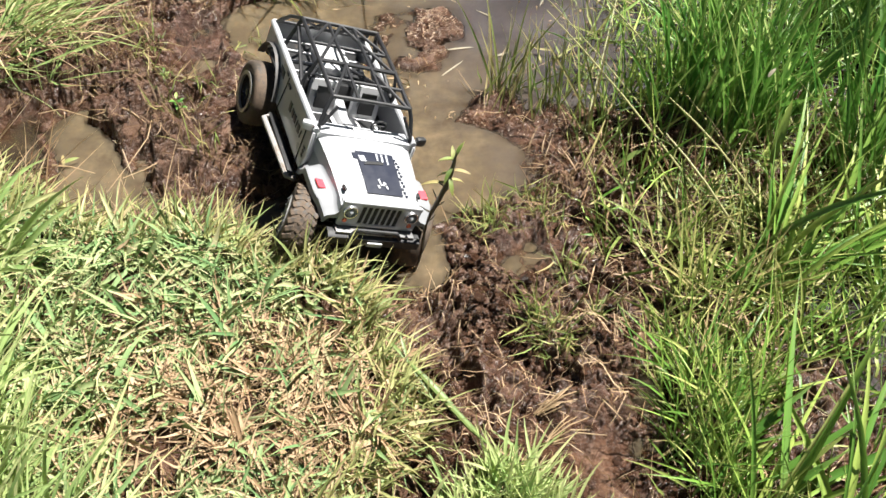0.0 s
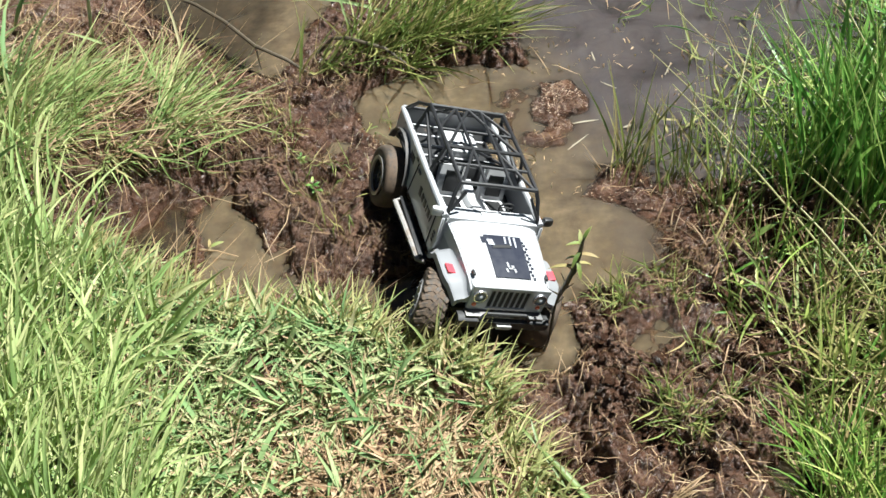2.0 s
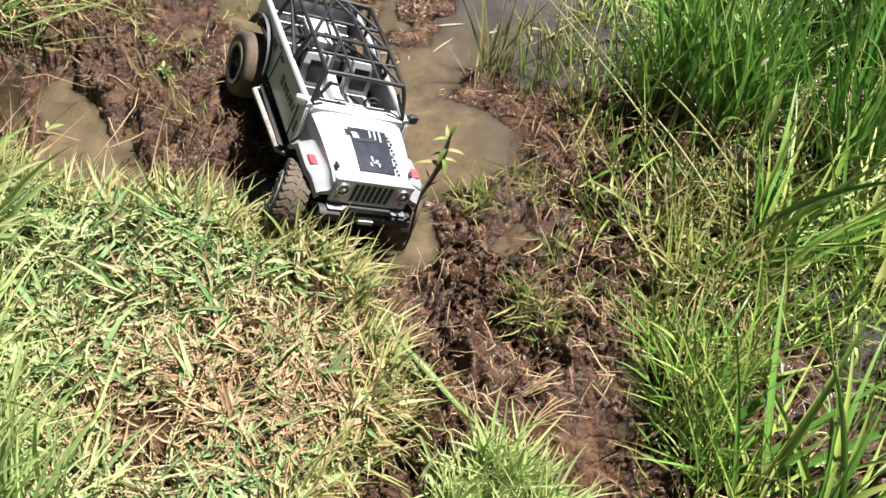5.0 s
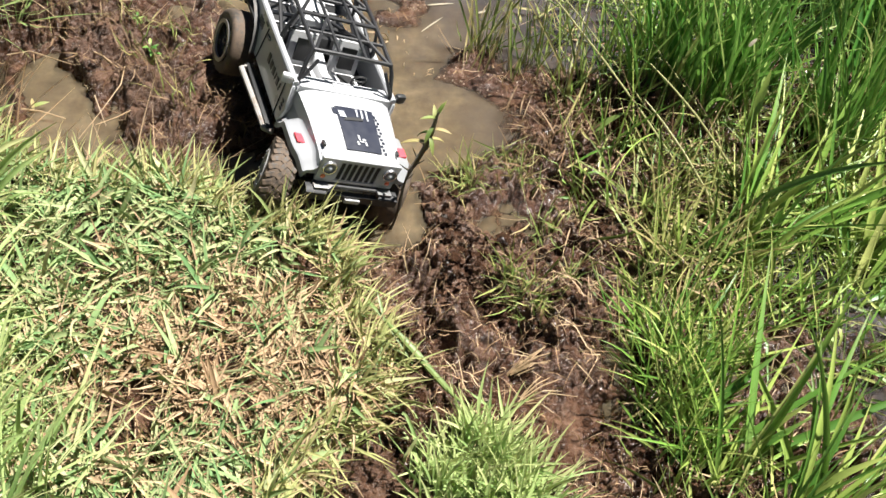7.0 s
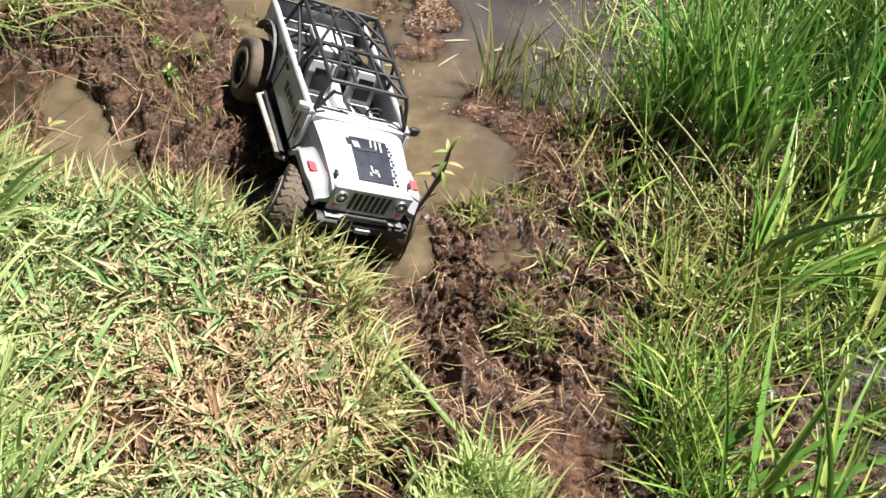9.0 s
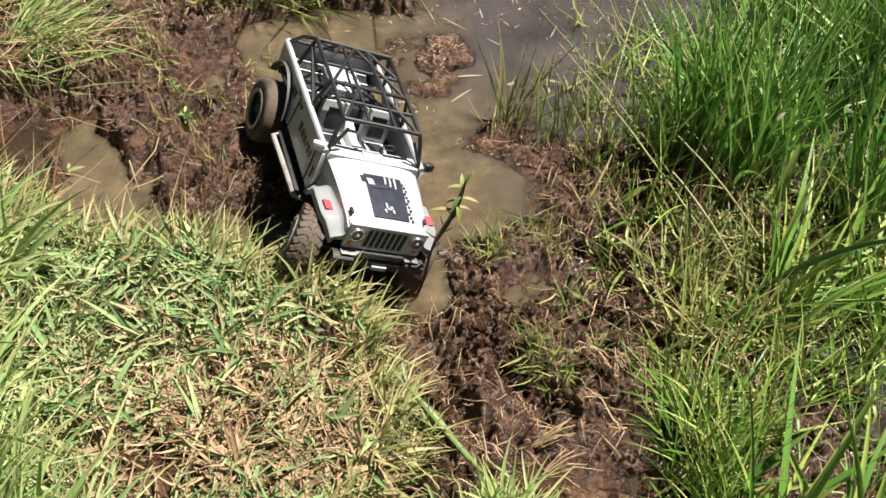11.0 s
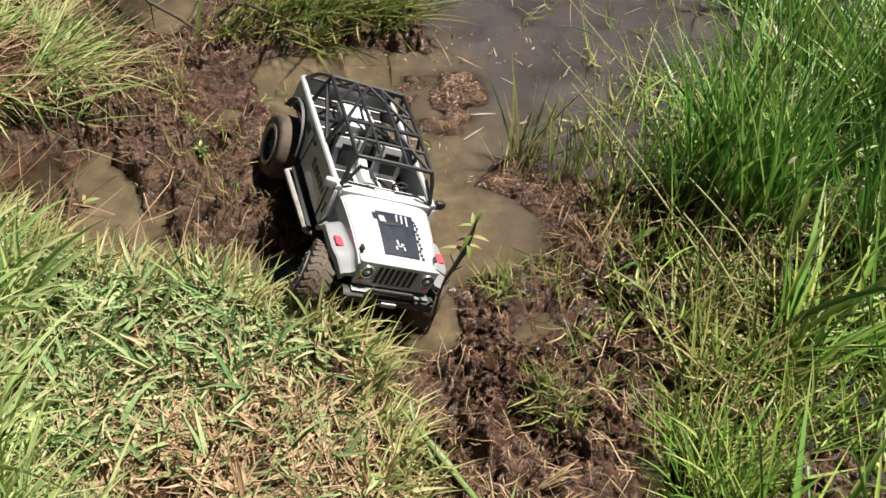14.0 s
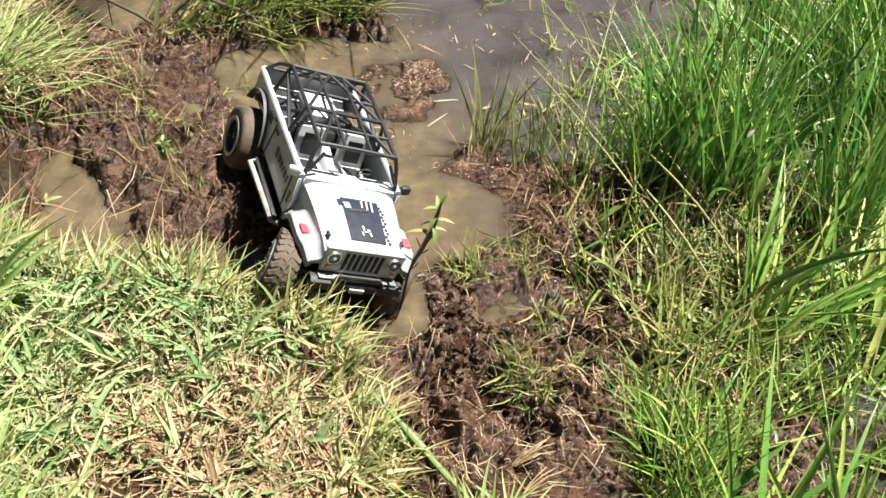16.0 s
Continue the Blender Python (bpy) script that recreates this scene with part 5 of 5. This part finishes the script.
def weed():
    bx, by, bz = -0.055, 0.925, -0.03
    at = lambda t: (bx + 0.072 * t + 0.004 * math.sin(9 * t), by + 0.018 * t + 0.003 * math.sin(14 * t + 1), bz + 0.262 * t)
    steps = [i / 14 for i in range(15)]
    stem = finish("weed_stalk", tube([at(t) for t in steps], [0.0022 + 0.0022 * math.exp(-((t - 0.76) / 0.13) ** 2) + 0.0006 * math.sin(23 * t) - 0.0012 * max(0, t - 0.9) * 10 for t in steps], 8), WOOD)
    tagged(stem, "dark wet weed stalk with yellowed leaves, standing in a puddle", "plant")
    for t, a, l in ((0.42, 150, 0.016), (0.50, 20, 0.020), (0.58, 200, 0.024), (0.63, -30, 0.026), (0.68, 120, 0.022), (0.72, 30, 0.024), (0.78, 210, 0.018)):
        p, r = Vector(at(t)), radians(a)
        q = p + Vector((0.7 * l * math.cos(r), 0.4 * l * math.sin(r), 0.7 * l))
        part("side_twig", tube([p, (p + q) / 2 + Vector((0, 0, -0.001)), q], [0.0017, 0.0012, 0.0005], 5), WOOD, stem)
    for t, a, l, tilt in ((0.80, 175, 0.040, -12), (0.82, 25, 0.030, 10), (0.86, 150, 0.032, 18), (0.88, -15, 0.028, -20), (0.92, 95, 0.028, -50), (0.84, -80, 0.030, 12), (0.95, 200, 0.026, -35), (0.97, 50, 0.024, -60), (0.90, 240, 0.030, 5)):
        placed_leaf(stem, at(t), l, 0.0062, 0.8, (0, tilt, a), TUFT)
    return stem


weed()


def bent_grass_stem():
    """A long stalk that leans from the bank down to the mud."""
    a, b, c, d = (-0.045, 0.695, 0.092), (-0.005, 0.655, 0.075), (0.035, 0.618, 0.055), (0.068, 0.592, 0.045)
    stem = finish("grass_stalk", tube([a, b, c, d], [0.0028, 0.0034, 0.0030, 0.0014], 8), LEAFY)
    tagged(stem, "long broad green grass stalk lying across the bank edge", "plant")
    run = math.degrees(math.atan2(d[1] - a[1], d[0] - a[0]))
    for at, l, w, da, tilt in ((a, 0.11, 0.011, 2, 12), (a, 0.09, 0.009, -9, 16), (b, 0.09, 0.008, 6, 18), (a, 0.05, 0.008, 172, -12), (a, 0.04, 0.007, 150, -30)):
        placed_leaf(stem, at, l, w * 0.6, 0.35, (0, tilt, run + da), LEAFY)


bent_grass_stem()


def long_stem(base, top, r, label, leaves=()):
    m = [tuple(base[i] + (top[i] - base[i]) * t + (0.012 * math.sin(3.1 * t) if i == 2 else 0) for i in range(3)) for t in (0, 0.25, 0.5, 0.75, 1)]
    r *= 0.6
    stem = finish("old_reed", tube(m, [r, r, r * 0.95, r * 0.85, r * 0.5], 7), STEMY)
    tagged(stem, label, "reed", "old reed stems")
    for t, l, a in leaves:
        p = tuple(base[i] + (top[i] - base[i]) * t for i in range(3))
        placed_leaf(stem, p, l, 0.0042, 0.6, (60, -25, a), TALL)
    for t in (0.3, 0.62):
        p = [base[i] + (top[i] - base[i]) * t for i in range(3)]
        q = [base[i] + (top[i] - base[i]) * (t + 0.012) for i in range(3)]
        part("node_ring", tube([p, q], r * 1.35, 7), STEMY, stem)


STEMY = plain("yellow_reed_stem", (0.20, 0.21, 0.07), (0.34, 0.31, 0.14), 0.45, 150, bump=0.4)
long_stem((0.468, 0.949, 0.03), (0.347, 1.105, 0.13), 0.0034, "thick yellow reed stem leaning over the short grass", ((0.6, 0.09, 60), (0.85, 0.07, 150)))
long_stem((0.504, 1.017, 0.05), (0.358, 1.151, 0.16), 0.0032, "thick straw-coloured reed stem leaning among green grass", ((0.8, 0.08, 120),))
long_stem((0.424, 1.045, 0.03), (0.180, 1.375, 0.17), 0.0030, "long yellow-green reed stem leaning out over the pond", ((0.55, 0.09, 70), (0.8, 0.08, 150)))
long_stem((0.52, 1.10, 0.02), (0.16, 1.62, 0.22), 0.0022, "long thin green-yellow reed stem leaning over the pond", ((0.5, 0.10, 40), (0.8, 0.08, 170)))
long_stem((0.40, 1.18, 0.02), (0.15, 1.48, 0.17), 0.0020, "thin yellow reed stem leaning over the pond", ((0.7, 0.08, 100),))
long_stem((0.24, 1.20, 0.01), (0.36, 1.62, 0.16), 0.0018, "thin green reed stem standing beside the pond", ((0.6, 0.09, 20),))
long_stem((0.62, 1.15, 0.02), (0.42, 1.72, 0.30), 0.0024, "tall yellow reed stem among the green grass", ((0.5, 0.12, 120), (0.75, 0.1, 20)))


def dry_stem(points, r, label):
    r *= 0.7
    ob = finish("dry_stem", tube(points, [r * (1 - 0.5 * i / (len(points) - 1)) for i in range(len(points))], 6), DRYSTEM)
    tagged(ob, label, "stem", "dry stems by the pool")


DRYSTEM = plain("dry_pale_stem", (0.26, 0.17, 0.09), (0.42, 0.31, 0.18), 0.5, 140, bump=0.4)
dry_stem([(-0.506, 1.262, 0.02), (-0.496, 1.215, 0.055), (-0.491, 1.166, 0.06), (-0.512, 1.115, 0.05), (-0.543, 1.067, 0.03)], 0.0017, "thin dry stem arching over the edge of the pool")
dry_stem([(-0.583, 1.283, 0.035), (-0.545, 1.257, 0.042), (-0.511, 1.235, 0.030)], 0.0024, "short pale dry stem lying on the mud")
dry_stem([(-0.70, 1.245, 0.045), (-0.661, 1.249, 0.052), (-0.594, 1.239, 0.035)], 0.0016, "thin pale dry stem lying on the mud")
dry_stem([(-0.66, 1.150, 0.012), (-0.625, 1.142, 0.016), (-0.585, 1.135, 0.008)], 0.0024, "pale straw stem lying by the pool")
dry_stem([(-0.539, 1.165, 0.035), (-0.528, 1.143, 0.026), (-0.516, 1.120, 0.01)], 0.0016, "thin dry stem standing by the pool")
dry_stem([(-0.470, 1.135, 0.035), (-0.485, 1.10, 0.05), (-0.505, 1.060, 0.07)], 0.0014, "thin dry stem reaching to the bank")


def straw_bunch(root, tip, n, label):
    """Dead stems fanning out from one root."""
    root, tip = Vector(root), Vector(tip)
    run, ob = tip - root, None
    for k in range(n):
        fan = Vector((rng.normal(0, 0.016), rng.normal(0, 0.014), rng.normal(0, 0.006)))
        end = root + run * (0.6 + 0.5 * rng.random()) + fan
        mid = root + (end - root) * 0.5 + Vector((0, 0, 0.008 + 0.004 * rng.random()))
        own = tube([root + fan * 0.2, mid, end], [0.0011, 0.0010, 0.0005], 5)
        if ob is None:
            ob = finish("straw_bunch", own, DRYSTEM)
            tagged(ob, label, "straw", "straw bunches in the mud")
        else:
            part("straw_stem", own, DRYSTEM, ob)


straw_bunch((0.126, 0.660, 0.024), (0.182, 0.686, 0.040), 9, "bunch of pale dead straw pressed into the mud")
straw_bunch((0.140, 0.623, 0.020), (0.185, 0.643, 0.034), 6, "small bunch of dead straw lying on smooth mud")


def broad_leaf(at, length, width, turn, label, material=None):
    ob = finish("broad_leaf", leaf_mesh(length, width, 0.5), material or PALE)
    ob.matrix_world = pose(*at, *turn)
    return tagged(ob, label, "leaf")


def leaf_between(root, tip, width, label, material):
    """A leaf from its root to its tip."""
    run = Vector(tip) - Vector(root)
    ob = finish("broad_leaf", leaf_mesh(run.length, width, 0.35), material)
    ob.matrix_world = Matrix.Translation(root) @ run.to_track_quat("X", "Z").to_matrix().to_4x4()
    return tagged(ob, label, "leaf")


leaf_between((0.271, 1.113, 0.03), (0.324, 1.124, 0.09), 0.014, "broad pale green leaf arching over a dark hollow", LEAFY)
leaf_between((0.514, 1.067, 0.10), (0.526, 1.095, 0.20), 0.014, "broad bright green blade standing among tall grass", LEAN)
leaf_between((0.475, 1.090, 0.25), (0.484, 1.096, 0.262), 0.006, "curled bleached leaf caught on tall grass", DRYLEAF)
broad_leaf((0.305, 0.80, 0.03), 0.07, 0.006, (40, -50, 110), "pale yellowed leaf standing at the mud edge", TUFT)
broad_leaf((-0.645, 1.155, 0.012), 0.03, 0.007, (15, -10, 30), "yellow leaf at the pool's edge", TUFT)
broad_leaf((-0.64, 1.15, 0.012), 0.03, 0.006, (0, -12, 110), "yellow leaf at the pool's edge", TUFT)


def floating(at, length, width, angle, label):
    ob = finish("floating_leaf", leaf_mesh(length, width, 0.05), DRYLEAF)
    ob.matrix_world = pose(at[0], at[1], 0.0022, 0, 0, angle)
    tagged(ob, label, "leaf", "litter on the water")


for px, py, l, w, a in ((0.01, 1.49, 0.062, 0.007, 12), (0.00, 1.41, 0.072, 0.005, 50), (0.105, 1.47, 0.030, 0.009, 30),
                        (0.10, 1.60, 0.05, 0.004, 140), (0.20, 1.64, 0.06, 0.004, 70), (0.06, 1.70, 0.045, 0.005, 100), (0.24, 1.52, 0.05, 0.005, 20), (0.30, 1.70, 0.05, 0.004, 60)):
    floating((px, py), l * 0.85, w * 0.65, a, "pale bleached straw leaf floating on the pond")


def stick():
    ob = finish("dead_stick", tube([(-1.0, 2.0, 0.06), (-0.86, 1.90, 0.07), (-0.77, 1.825, 0.065), (-0.68, 1.735, 0.055), (-0.60, 1.685, 0.05), (-0.545, 1.66, 0.025)], [0.004, 0.0042, 0.0045, 0.0044, 0.004, 0.0026], 7), WOOD)
    tagged(ob, "thin dark dead stick reaching over muddy water", "stick")
    for p, q in (((-0.68, 1.735, 0.055), (-0.672, 1.71, 0.008)), ((-0.77, 1.825, 0.065), (-0.72, 1.85, 0.07))):
        part("side_twig", tube([p, q], [0.002, 0.0008], 5), WOOD, ob)


stick()


def fallen_stem():
    ob = finish("fallen_stem", tube([(-0.55, 1.745, 0.02), (-0.50, 1.728, 0.07), (-0.46, 1.709, 0.08), (-0.38, 1.68, 0.07), (-0.32, 1.657, 0.03)], [0.003, 0.004, 0.0042, 0.0036, 0.0024], 7), WOOD)
    tagged(ob, "dark dead stem lying across a grass tuft", "stick")


fallen_stem()


def sprout(at, size, label):
    x0, y0 = at
    z0 = float(height(np.array([x0]), np.array([y0]))[0]) - 0.004
    ob = finish("sprout", tube([(x0, y0, z0), (x0 + 0.004, y0, z0 + size * 0.5), (x0 + 0.006, y0 + 0.002, z0 + size)], [0.0016, 0.0013, 0.0007], 6), LEAFY)
    tagged(ob, label, "plant")
    for k in range(7):
        z = z0 + size * (0.3 + 0.1 * k)
        placed_leaf(ob, (x0 + 0.005, y0, z), size * 0.5, size * 0.16, 0.8, (0, -28, 137 * k), TALL)


sprout((-0.47, 1.275), 0.034, "small green broad-leaved sprout in the mud")
sprout((-0.51, 1.36), 0.026, "small green sprout growing out of mud")


# ---- single clods of the churned mud ----
def clod_meshes(count):
    made = []
    for _ in range(count):
        own = bmesh.new()
        bmesh.ops.create_icosphere(own, subdivisions=2, radius=1)
        waves = [(Vector(rng.normal(0, 1, 3)), 6.3 * rng.random(), a, f) for a, f in ((0.24, 1.7), (0.22, 2.6), (0.16, 4.4), (0.12, 7.5))]
        flat = 0.65 + 0.3 * rng.random()
        for v in own.verts:
            v.co *= 1 + sum(a * math.sin(f * d.dot(v.co) + p) for d, p, a, f in waves)
            v.co.z *= flat
            v.co *= 0.008
        me = bpy.data.meshes.new("clod")
        own.to_mesh(me)
        own.free()
        me.materials.append(MUD)
        me.polygons.foreach_set("use_smooth", np.ones(len(me.polygons), bool))
        me.set_sharp_from_angle(angle=radians(28))
        made.append(me)
    return made


shapes = clod_meshes(8)
n = 290
x, y = scatter(n, (-0.04, 0.52, 0.32, 1.02), lambda x, y: (inside(BANK, x, y) < -0.02) * (height(x, y) > 0.004) * (1 - np.clip(1.3 * hump(x, y, 0.16, 0.57, 0.08, 0.09), 0, 1)) * np.clip(0.2 + 3 * fbm(x, y, 12, 3, 0), 0, 1))
for k, (px, py, pz) in enumerate(zip(x, y, height(x, y))):
    size = 0.0035 + 0.0065 * rng.random() ** 2
    clod = new("clod", shapes[k % 8])
    clod.parent = ground
    clod.matrix_local = pose(px, py, pz + 0.25 * size, *(spread(2, -25, 25)), 360 * rng.random()) @ Matrix.Diagonal((size / 0.008, size / 0.008 * (0.7 + 0.5 * rng.random()), size / 0.008, 1))
